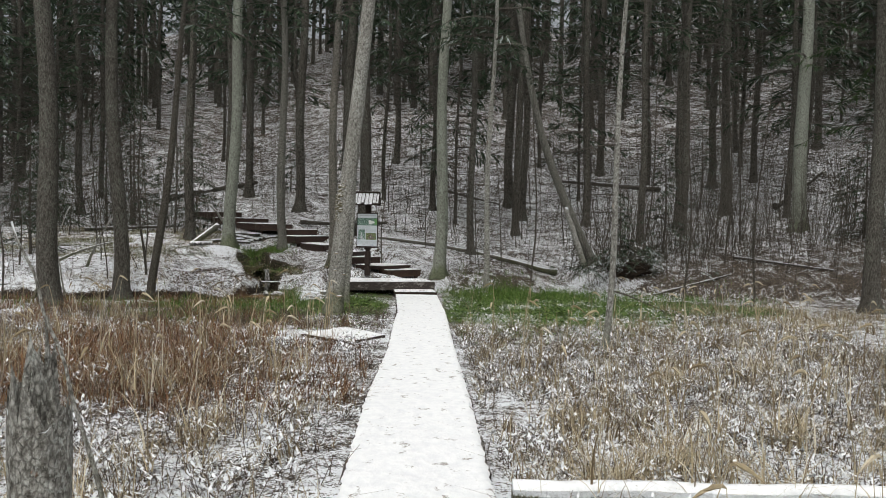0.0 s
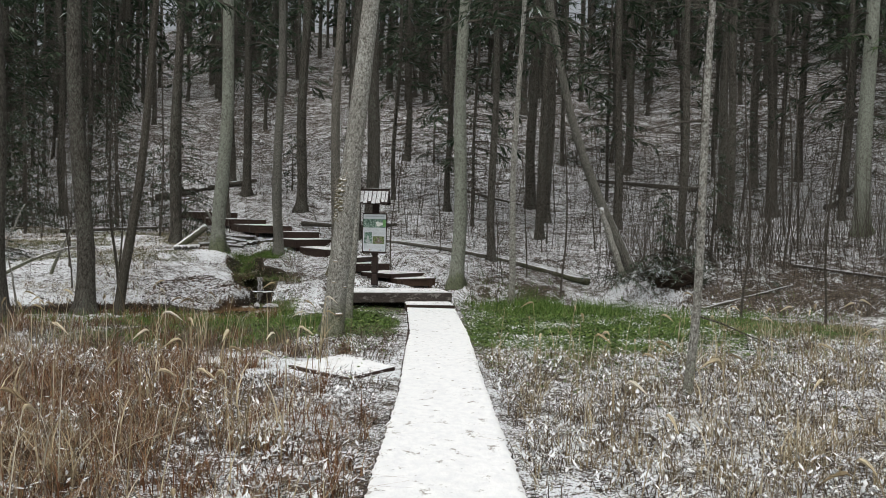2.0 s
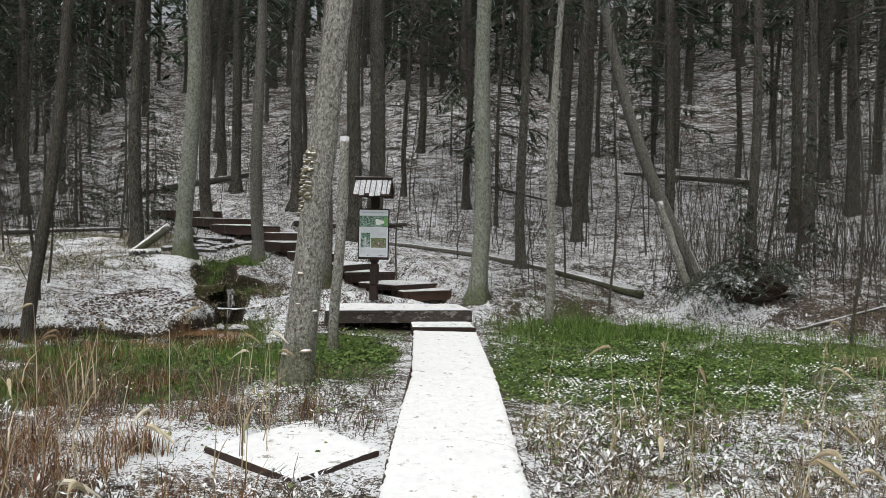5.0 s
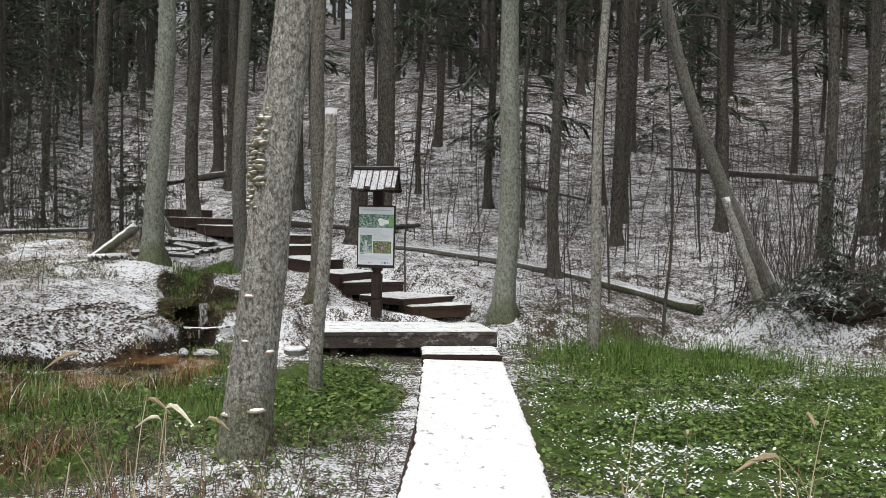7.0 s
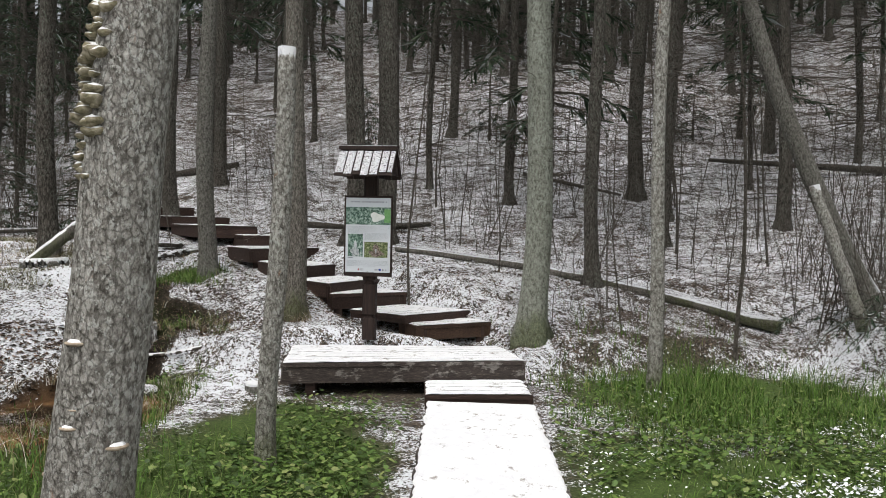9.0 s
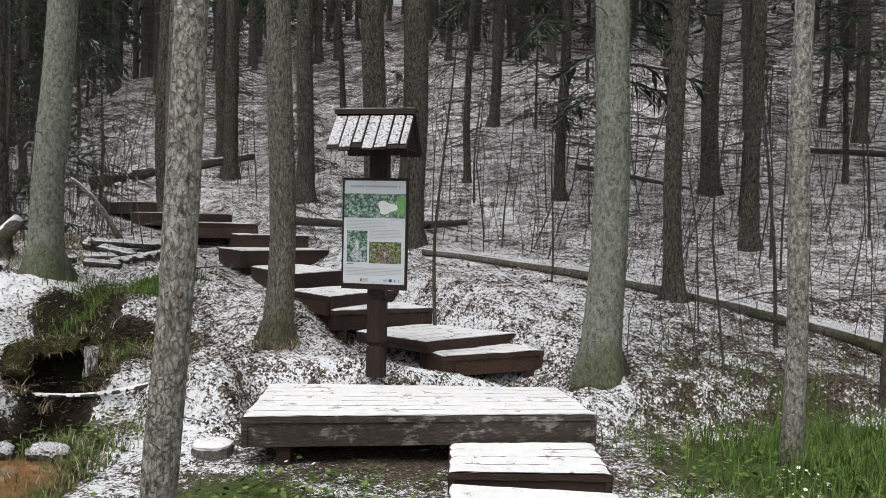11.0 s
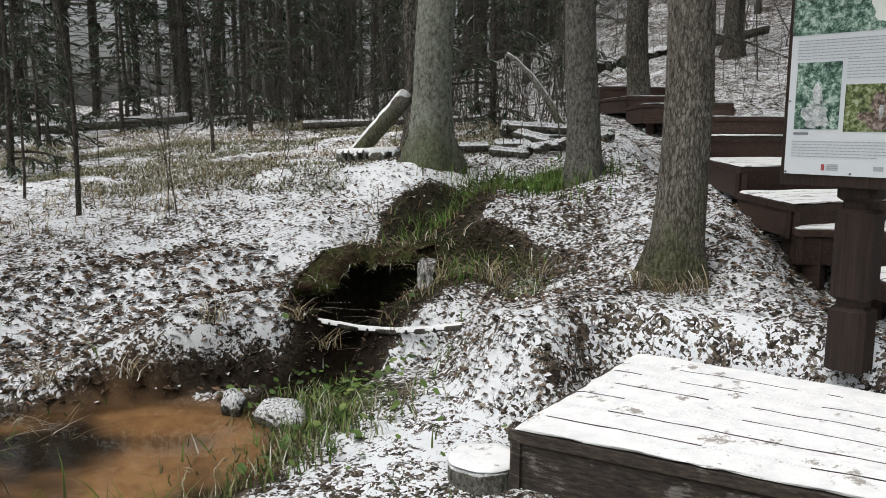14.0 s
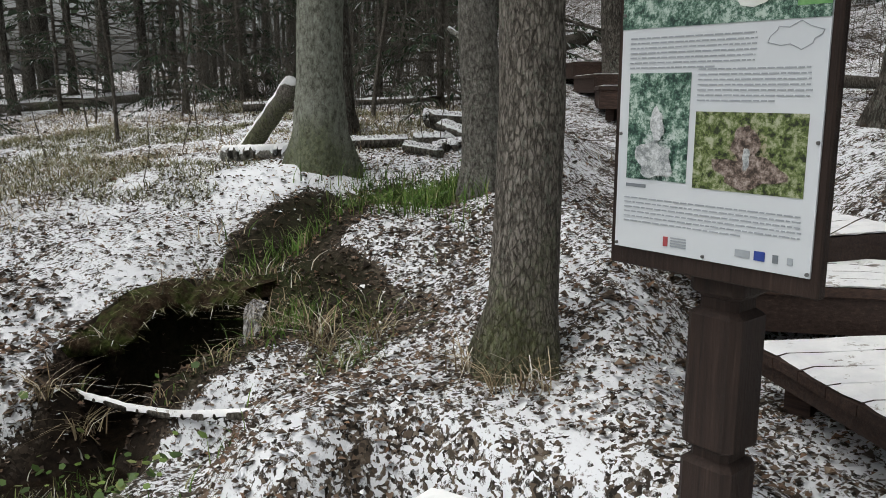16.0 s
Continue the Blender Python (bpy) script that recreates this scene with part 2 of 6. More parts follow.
class Soup:
    """Vertices and faces gathered for one mesh."""

    def __init__(self):
        self.v, self.f = [], []

    def add(self, verts, faces):
        o = len(self.v)
        self.v.extend(verts)
        self.f.extend(tuple(i + o for i in f) for f in faces)

    def tube(self, pts, radii, sides=8, cap=True, wob=0.0, seed=0.0):
        o = len(self.v)
        n = len(pts)
        pts = [Vector(p) for p in pts]
        for i, (p, r) in enumerate(zip(pts, radii)):
            d = (pts[min(i + 1, n - 1)] - pts[max(i - 1, 0)]).normalized()
            a = Vector((1, 0, 0)) if abs(d.x) < 0.9 else Vector((0, 1, 0))
            u = d.cross(a).normalized()
            w = d.cross(u)
            for k in range(sides):
                th = 2 * math.pi * k / sides
                rr = r
                if wob:
                    rr *= 1 + wob * noise.noise((math.cos(th) * 1.5 + seed, math.sin(th) * 1.5, p.z * 1.7 + seed * 3))
                self.v.append(p + (u * math.cos(th) + w * math.sin(th)) * rr)
        for i in range(n - 1):
            for k in range(sides):
                a, b2 = o + i * sides + k, o + i * sides + (k + 1) % sides
                self.f.append((a, b2, b2 + sides, a + sides))
        if cap:
            self.f.append(tuple(o + k for k in range(sides))[::-1])
            self.f.append(tuple(o + (n - 1) * sides + k for k in range(sides)))

    def box(self, lo, hi, jitter=0.0):
        (x0, y0, z0), (x1, y1, z1) = lo, hi
        vs = [Vector((x, y, z)) for z in (z0, z1) for y in (y0, y1) for x in (x0, x1)]
        if jitter:
            vs = [v + Vector([rng.uniform(-jitter, jitter) for _ in range(3)]) for v in vs]
        self.add(vs, [(0, 2, 3, 1), (4, 5, 7, 6), (0, 1, 5, 4), (2, 6, 7, 3), (0, 4, 6, 2), (1, 3, 7, 5)])

    def mesh(self, name, mat, smooth=False):
        me = bpy.data.meshes.new(name)
        me.from_pydata([tuple(v) for v in self.v], [], self.f)
        me.materials.append(mat)
        if smooth:
            me.polygons.foreach_set("use_smooth", [True] * len(me.polygons))
        me.update()
        return me


def part(name, soup, mat, parent, label="", smooth=False, m=None):
    ob = new(name, soup.mesh(name, mat, smooth))
    ob.parent = parent
    if m is not None:
        ob.matrix_basis = m
    if label:
        tagged(ob, label)
    return ob


def thing(name, label, category, m=None, group="", kind=""):
    ob = new(name)
    ob.empty_display_size = 0.1
    if m is not None:
        ob.matrix_basis = m
    return tagged(ob, label, category, group, kind)


def bevelled_box(sx, sy, sz, r=0.006):
    bm = bmesh.new()
    bmesh.ops.create_cube(bm, size=1.0)
    for v in bm.verts:
        v.co = Vector((v.co.x * sx, v.co.y * sy, v.co.z * sz))
    bmesh.ops.bevel(bm, geom=bm.edges[:], offset=r, segments=1, affect="EDGES")
    s = Soup()
    s.add([v.co.copy() for v in bm.verts], [tuple(v.index for v in f.verts) for f in bm.faces])
    bm.free()
    return s


# ---- the lie of the land ----
def ss(a, b, x):
    t = np.clip((x - a) / (b - a), 0, 1)
    return t * t * (3 - 2 * t)


def bump_at(x, y, cx, cy, rx, ry, rot=0.0):
    c, s = math.cos(rot), math.sin(rot)
    u, v = (x - cx) * c + (y - cy) * s, -(x - cx) * s + (y - cy) * c
    return np.exp(-((u / rx) ** 2 + (v / ry) ** 2))


def wavy(x, y):
    return (np.sin(x * 1.9 + 0.7 * np.sin(y * 1.3)) * np.sin(y * 1.7 + 0.5 * x) * 0.6
            + np.sin(x * 4.3 + 1.1 * y) * np.sin(y * 5.1 - 0.6 * x + 1.3) * 0.3
            + np.sin(x * 11.3 + 2.1 * np.sin(y * 3.0)) * np.sin(y * 12.7 + x) * 0.12)


BANK_X = (-60, -9, -7, -5.4, -4.7, -3.9, -3.5, -3.0, -2.3, -2.0, -0.5, 0.6, 1.5, 2.6, 4.0, 6.5, 12, 60)
BANK_Y = (16.3, 16.6, 16.9, 17.2, 17.6, 18.15, 19.3, 19.7, 19.2, 19.25, 19.5, 20.0, 20.3, 20.7, 20.9, 19.5, 18.5, 18.0)
STAIR_Y = (20.2, 20.6, 21.2, 21.6, 21.9, 22.6, 23.8, 24.4, 25.5, 26.8, 28.2, 29.5)
STAIR_X = (-0.2, -0.62, -1.0, -1.5, -1.9, -2.5, -3.2, -3.6, -4.6, -5.7, -6.8, -7.8)
STAIR_Z = (-0.16, -0.10, 0.0, 0.12, 0.24, 0.40, 0.58, 0.74, 0.88, 1.02, 1.2, 1.4)


def hollow(x, y):
    """The spring hole and its outflow."""
    hole = ss(0.34, 0.52, bump_at(x, y, -3.72, 19.96, 0.36, 0.54, 0.3) + 0.05 * np.sin(x * 19 + y * 7) + 0.04 * np.sin(y * 23))
    out = ss(0.3, 0.65, bump_at(x, y, -3.32, 19.2, 0.26, 0.45, 0.15))
    pool = ss(0.3, 0.6, bump_at(x, y, -3.3, 17.95, 0.75, 0.95, -0.2) + bump_at(x, y, -3.9, 17.2, 0.6, 0.45))
    return hole, out, pool


# swells and dips of the slope round the spring: x, y, height
SWELLS = [(-4.0, 19.55, -0.19), (-4.2, 20.1, 0.06), (-3.75, 20.5, -0.13), (-2.95, 19.78, 0.05), (-3.9, 21.73, -0.36), (-4.8, 21.75, -0.09), (-4.3, 18.8, -0.05), (-2.07, 19.77, 0.07), (-2.2, 20.3, -0.06),
          (-3.45, 21.8, 0.06), (-2.5, 19.3, 0.10), (-2.7, 20.3, -0.13), (-5.2, 19.6, -0.17), (-5.2, 20.6, -0.09), (-2.8, 21.2, -0.08), (-4.3, 18.25, -0.19), (0.15, 20.75, -0.18)]


def land(x, y):
    x, y = np.asarray(x, float), np.asarray(y, float)
    marsh = -0.14 - 0.0145 * np.clip(y, -5, 18)
    s = y - np.interp(x, BANK_X, BANK_Y)
    steep = np.interp(x, (-8, -4.2, -3.5, 8), (0.15, 0.17, 0.34, 0.36))
    reach = np.interp(x, (-8, -4.2, -3.5, 8), (4.2, 4.0, 2.0, 2.0))
    rise = 0.24 * ss(-0.05, 0.3, s) + steep * np.clip(s, 0, reach) + 0.10 * np.clip(s - reach, 0, 4)
    hx = np.interp(x + 0.6 * (y - 25.0), (-40, -12, -8, -4, 3, 14, 40), (0.04, 0.06, 0.14, 0.31, 0.33, 0.36, 0.38))
    t = np.clip(y - 25.0, 0, 45)
    rise = rise + hx * (t - 1.5 * (1 - np.exp(-t / 1.5)))
    rise = rise + 0.12 * np.clip(x - 7, 0, 30) * ss(17, 23, y)
    h = marsh + rise
    h = h + wavy(x, y) * (0.035 + 0.02 * ss(0.2, 2, s))
    h = h + 0.8 * ss(28, 36, y) * np.sin(x * 0.33 + 1.0) * np.sin(y * 0.21)
    sx, sz = np.interp(y, STAIR_Y, STAIR_X), np.interp(y, STAIR_Y, STAIR_Z)
    near = (1 - ss(0.55, 1.25, np.abs(x - sx))) * ss(20.0, 20.5, y) * (1 - ss(28.5, 29.5, y))
    h = h * (1 - near) + near * np.minimum(h, sz)
    u, v = (x + 1.78) * 0.98 + (y - 18.78) * 0.2, -(x + 1.78) * 0.2 + (y - 18.78) * 0.98
    flat_bed = ss(-0.25, 0.0, u) * (1 - ss(2.3, 2.55, u)) * ss(-0.3, 0.0, v) * (1 - ss(0.92, 1.15, v))
    h = h * (1 - flat_bed) + flat_bed * np.minimum(h, -0.33)
    # roots and mounds
    h = h + 0.10 * bump_at(x, y, 1.65, 18.95, 0.4, 0.4) + 0.14 * bump_at(x, y, -4.8, 21.5, 0.5, 0.5)
    h = h + 0.4 * bump_at(x, y, 4.9, 21.0, 0.9, 0.6) + 0.12 * bump_at(x, y, -1.4, 14.2, 0.45, 0.45)
    h = h - 0.24 * bump_at(x, y, 3.7, 21.5, 0.7, 0.7)
    h = h - 0.16 * bump_at(x, y, -4.1, 20.95, 0.22, 0.5, 0.5) - 0.12 * bump_at(x, y, -3.45, 20.5, 0.3, 0.3) - 0.14 * bump_at(x, y, -3.95, 20.35, 0.4, 0.4)
    for cx, cy, dz in SWELLS:
        h = h + dz * bump_at(x, y, cx, cy, 0.5, 0.5)
    h = h - 0.17 * bump_at(x, y, 1.7, 22.5, 1.5, 0.7, -0.43)
    hole, out, pool = hollow(x, y)
    h = h * (1 - hole) + hole * -0.52
    h = h * (1 - out) + out * np.minimum(h, -0.45)
    h = h * (1 - pool) + pool * np.minimum(h, -0.475)
    return h


GRID_X, GRID_Y = np.arange(-20, 20.01, 0.05), np.arange(0, 45.01, 0.05)
GRID = land(*np.meshgrid(GRID_X, GRID_Y))


def land_at(x, y):
    """Height of the ground, read from a fine grid near the path."""
    u, v = (x + 20) / 0.05, y / 0.05
    if not (0 <= u < 799 and 0 <= v < 899):
        return float(land(x, y))
    i, j = int(u), int(v)
    u, v = u - i, v - j
    return float((GRID[j, i] * (1 - u) + GRID[j, i + 1] * u) * (1 - v) + (GRID[j + 1, i] * (1 - u) + GRID[j + 1, i + 1] * u) * v)


def axis(stops):
    out = []
    for a, b, step in stops:
        out.extend(np.arange(a, b, step))
    return np.array(out + [stops[-1][1]])


def build_ground():
    xs = axis([(-400, -60, 40), (-60, -20, 2.0), (-20, -7, 0.4), (-7, -5, 0.12), (-5, 1.5, 0.05), (1.5, 6, 0.15), (6, 20, 0.5), (20, 60, 2.0), (60, 400, 40)])
    ys = axis([(-400, -40, 40), (-40, -6, 2.0), (-6, 17, 0.18), (17, 22.5, 0.05), (22.5, 28, 0.2), (28, 46, 0.6), (46, 80, 2), (80, 400, 40)])
    X, Y = np.meshgrid(xs, ys)
    Z = land(X, Y)
    n, k = len(ys), len(xs)
    me = bpy.data.meshes.new("ground")
    co = np.stack([X, Y, Z], -1).reshape(-1, 3)
    i = np.arange((n - 1) * k).reshape(n - 1, k)[:, :-1].ravel()
    quads = np.stack([i, i + 1, i + 1 + k, i + k], 1)
    me.from_pydata(co.tolist(), [], quads.tolist())
    me.polygons.foreach_set("use_smooth", [True] * len(me.polygons))
    x, y = co[:, 0], co[:, 1]
    s = y - np.interp(x, BANK_X, BANK_Y)
    hole, out, pool = hollow(x, y)
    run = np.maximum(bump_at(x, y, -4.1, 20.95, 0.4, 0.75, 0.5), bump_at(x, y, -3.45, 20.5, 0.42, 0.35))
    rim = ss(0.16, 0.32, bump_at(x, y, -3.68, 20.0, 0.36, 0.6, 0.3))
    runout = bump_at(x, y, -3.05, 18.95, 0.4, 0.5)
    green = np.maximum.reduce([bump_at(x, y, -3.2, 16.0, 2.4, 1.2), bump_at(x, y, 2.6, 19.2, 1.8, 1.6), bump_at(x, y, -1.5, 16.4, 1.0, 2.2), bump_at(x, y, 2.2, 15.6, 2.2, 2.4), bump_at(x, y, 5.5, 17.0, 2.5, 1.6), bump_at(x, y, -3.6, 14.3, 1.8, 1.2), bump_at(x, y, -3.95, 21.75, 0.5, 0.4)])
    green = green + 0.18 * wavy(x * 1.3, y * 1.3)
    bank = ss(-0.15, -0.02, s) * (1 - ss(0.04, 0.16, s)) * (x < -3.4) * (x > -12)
    # wet soil zones; in the hole their near-black tone also carries painted shade
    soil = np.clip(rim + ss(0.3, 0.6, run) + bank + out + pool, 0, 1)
    lip = rim * (1 - hole) * (y > 19.75) + 0.5 * ss(0.3, 0.6, run)
    moss = np.clip(0.12 * lip + ss(0.3, 0.65, green) * 0.9 + 0.5 * ss(0.4, 0.8, runout), 0, 1) * (1 - pool)
    under = bump_at(x, y, -0.7, 19.2, 1.2, 0.45)
    sand = pool * ss(-0.3, 0.4, wavy(x * 1.7, y * 1.7) + 0.2)
    snow = 0.40 - 1.2 * soil - 0.72 * moss - 0.5 * under
    snow = snow + 0.02 * ss(0.1, 0.6, s) * (y < 23) * (x < 1.5) * (x > -5.5) - 0.07 * ss(22.5, 26, y) - 0.10 * ss(30, 40, y) + 0.3 * bump_at(x, y, 4.6, 21.0, 1.0, 0.7) + 0.45 * bump_at(x, y, -1.5, 12.1, 1.3, 0.6) + 0.07 * (x < -4.5) * (y < 25) + 0.22 * bump_at(x, y, -4.25, 19.5, 0.7, 0.9) - 0.14 * (x > 0.8) * bump_at(x * 0, s, 0, 0.3, 1, 0.5) - 0.14 * ss(0.3, 3, x) * ss(-0.1, 0.4, s) * (1 - ss(22, 24.5, y)) - 0.12 * ss(5, 7, x) * ss(15, 17, y) * (1 - ss(20, 22, y)) + 0.5 * bump_at(x, y, -4.8, 21.25, 0.45, 0.4) - 0.05 * (s < 0) + 0.14 * (1 - ss(4.5, 7.0, y)) + 0.3 * bump_at(x, y, -2.4, 19.1, 0.35, 0.4) - 0.3 * bump_at(x, y, -3.2, 9.8, 1.6, 2.2) - 0.3 * bump_at(x, y, -3.0, 20.55, 0.45, 0.35)
    poolz = np.clip(sand, 0, 1)
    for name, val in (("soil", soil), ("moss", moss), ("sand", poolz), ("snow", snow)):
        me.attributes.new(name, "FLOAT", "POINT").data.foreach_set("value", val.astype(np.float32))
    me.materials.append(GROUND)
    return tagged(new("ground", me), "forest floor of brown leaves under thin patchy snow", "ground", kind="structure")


build_ground()


def build_water():
    m, t, b = mat_base("shallow_water", 0.06, 0.5)
    b.inputs["Base Color"].default_value = (0.95, 0.9, 0.8, 1)
    b.inputs["Transmission Weight"].default_value = 1.0
    b.inputs["IOR"].default_value = 1.33
    bump(t, b, noise_tex(t, coords(t), 9.0, 3), 0.06, 0.02)
    s = Soup()
    s.add([(-5.2, 16.3, -0.432), (-2.4, 16.3, -0.432), (-2.4, 20.6, -0.432), (-5.2, 20.6, -0.432)], [(0, 1, 2, 3)])
    ob = new("water", s.mesh("water", m))
    ob.visible_shadow = False
    tagged(ob, "clear shallow spring water over orange sand", "water", kind="structure")


build_water()


# ---- boardwalk, platform and steps ----
def deck(name, label, fl, fr, br, bl, z, thick, mat, board=0.14, snowy=True, fascia=True, group="steps up the slope"):
    """A low deck on joists with boards laid along its front edge, and thin snow on them."""
    fl, fr, br, bl = [Vector((*p, z)) for p in (fl, fr, br, bl)]
    th = thing(name, label, "step" if "step" in name else "platform", Matrix.Translation(fl), group)
    depth = ((bl - fl).length + (br - fr).length) / 2
    n = max(1, round(depth / board))
    bt = 0.035
    for i in range(n):
        a, c = i / n, (i + 1) / n - 0.006 / depth
        p = [fl.lerp(bl, a), fr.lerp(br, a), fr.lerp(br, c), fl.lerp(bl, c)]
        s = Soup()
        d = rng.uniform(-0.003, 0.003)
        top = [q - fl + Vector((0, 0, d)) for q in p]
        s.add(top + [q - Vector((0, 0, bt)) for q in top], [(0, 1, 2, 3), (7, 6, 5, 4), (0, 4, 5, 1), (1, 5, 6, 2), (2, 6, 7, 3), (3, 7, 4, 0)])
        plank = part("plank", s, mat, th)
    if fascia:
        for a, b2, out in ((fl, fr, 0), (fl, bl, 1), (fr, br, 1)):
            d = (b2 - a).normalized()
            nrm = Vector((d.y, -d.x, 0))
            mid = (fl + br) / 2
            if nrm.dot((a + b2) / 2 - mid) < 0:
                nrm = -nrm
            s = Soup()
            w = 0.03
            q = [a + d * 0.002, b2 - d * 0.002]
            lo, hi = Vector((0, 0, -thick)), Vector((0, 0, -bt - 0.002))
            vs = []
            for off in (-0.012, -0.012 - w):
                vs += [q[0] + nrm * off + lo - fl, q[1] + nrm * off + lo - fl, q[1] + nrm * off + hi - fl, q[0] + nrm * off + hi - fl]
            s.add(vs, [(0, 1, 2, 3), (5, 4, 7, 6), (0, 4, 5, 1), (1, 5, 6, 2), (2, 6, 7, 3), (3, 7, 4, 0)])
            part("fascia_board", s, mat, th)
    for q in (fl.lerp(br, 0.12), fr.lerp(bl, 0.12), br.lerp(fl, 0.12), bl.lerp(fr, 0.12)):
        g = land_at(q.x, q.y) - 0.1
        if g < z - thick * 0.5:
            s = Soup()
            s.box((q.x - fl.x - 0.045, q.y - fl.y - 0.045, g - z), (q.x - fl.x + 0.045, q.y - fl.y + 0.045, -bt - 0.002))
            part("support_post", s, WOOD_STAIN, th)
    if snowy:
        snow_sheet(th, fl, fr, br, bl, n)
    return th


def snow_sheet(th, fl, fr, br, bl, n, thick=0.010):
    """One thin sheet of snow, sunk a little over the joints between boards, with ragged edges."""
    s = Soup()
    wide, deep = (fr - fl).length, (bl - fl).length
    m = max(6, int(wide / 0.05))
    vs = []
    lines = [(0.0, 0.0)]
    for i in range(n):
        for f, e in ((0.03, 1.0), (0.5, 1.05), (0.97, 1.0), (1.0, -1.5)):
            lines.append(((i + f) / n, e))
    lines[-1] = (1.0, 0.0)
    for v, e in lines:
        vv = v + (0.012 / deep if v == 0 else -0.012 / deep if v == 1 else 0) * rng.uniform(0.2, 1.4)
        for j in range(m + 1):
            edge = j in (0, m)
            u = j / m + ((1 if j == 0 else -1) * rng.uniform(0.003, 0.022) / wide if edge else 0)
            w = vv + rng.uniform(-0.006, 0.006) / deep * (1 if v in (0, 1) else 0.3)
            p = fl.lerp(fr, u).lerp(bl.lerp(br, u), w) - fl
            lump = thick * (0.75 + 0.5 * noise.noise((p.x * 7, p.y * 7, th.location.x)))
            vs.append(p + Vector((0, 0, 0.0045 + (0 if edge else e * lump))))
    k = m + 1
    faces = []
    for i in range(len(lines) - 1):
        joint = 0 < i < len(lines) - 2 and (i % 4 == 0 or i % 4 == 3)
        for j in range(m):
            if joint and noise.noise((j * 0.23, (i + 1) // 4 * 3.7, th.location.y)) > -0.12:
                continue
            faces.append((i * k + j, i * k + j + 1, (i + 1) * k + j + 1, (i + 1) * k + j))
    s.add(vs, faces)
    part("snow_cover", s, SNOW_TROD, th, "thin trodden white snow", smooth=False)


deck("viewing_platform", "dark weathered plank platform under thin trodden snow", (-1.77, 18.74), (0.50, 19.26), (0.28, 20.10), (-1.92, 19.80), -0.09, 0.19, WOOD_GREY, 0.145, group="boardwalk")
deck("entry_step", "low plank step under snow before the platform", (-0.42, 18.4), (0.53, 18.52), (0.47, 19.2), (-0.47, 19.02), -0.27, 0.2, WOOD_STAIN, 0.15, group="boardwalk")
deck("sunken_deck", "sunken old planking under snow beside the boardwalk", (-0.87, 11.26), (-0.40, 11.96), (-1.04, 12.78), (-1.62, 11.94), -0.28, 0.06, WOOD_STAIN, 0.9, group="boardwalk")
STEPS = [
    ((-0.66, 20.35), (0.18, 20.9), (-0.05, 21.3), (-0.9, 20.75), 0.08, 0.165),
    ((-0.8, 20.48), (0.02, 21.32), (-0.74, 22.0), (-1.5, 20.98), 0.175, 0.09),
    ((-1.74, 21.1), (-0.88, 21.65), (-1.2, 22.1), (-2.0, 21.6), 0.34, 0.18),
    ((-1.79, 21.18), (-1.3, 22.2), (-1.9, 22.6), (-2.35, 21.78), 0.46, 0.18),
    ((-2.38, 21.9), (-2.0, 22.8), (-2.8, 23.9), (-3.2, 23.1), 0.61, 0.2),
    ((-3.3, 23.1), (-2.5, 24.1), (-3.0, 24.8), (-3.9, 23.9), 0.79, 0.2),
    ((-3.7, 24.1), (-2.9, 24.6), (-3.3, 25.2), (-4.1, 24.8), 0.96, 0.2),
    ((-4.6, 24.6), (-3.65, 24.7), (-4.6, 26.6), (-5.6, 26.0), 1.10, 0.2),
    ((-5.6, 26.0), (-4.7, 26.6), (-5.7, 27.8), (-6.6, 27.0), 1.24, 0.2),
    ((-6.6, 27.0), (-5.8, 27.8), (-7.0, 29.0), (-7.8, 28.2), 1.42, 0.2),
]
for i, (a, b2, c, d, z, h) in enumerate(STEPS):
    deck("boardwalk_step", "brown plank step with a closed riser under snow", a, b2, c, d, z, h, WOOD_STEP if i < 1 else WOOD_STAIN, 0.15)


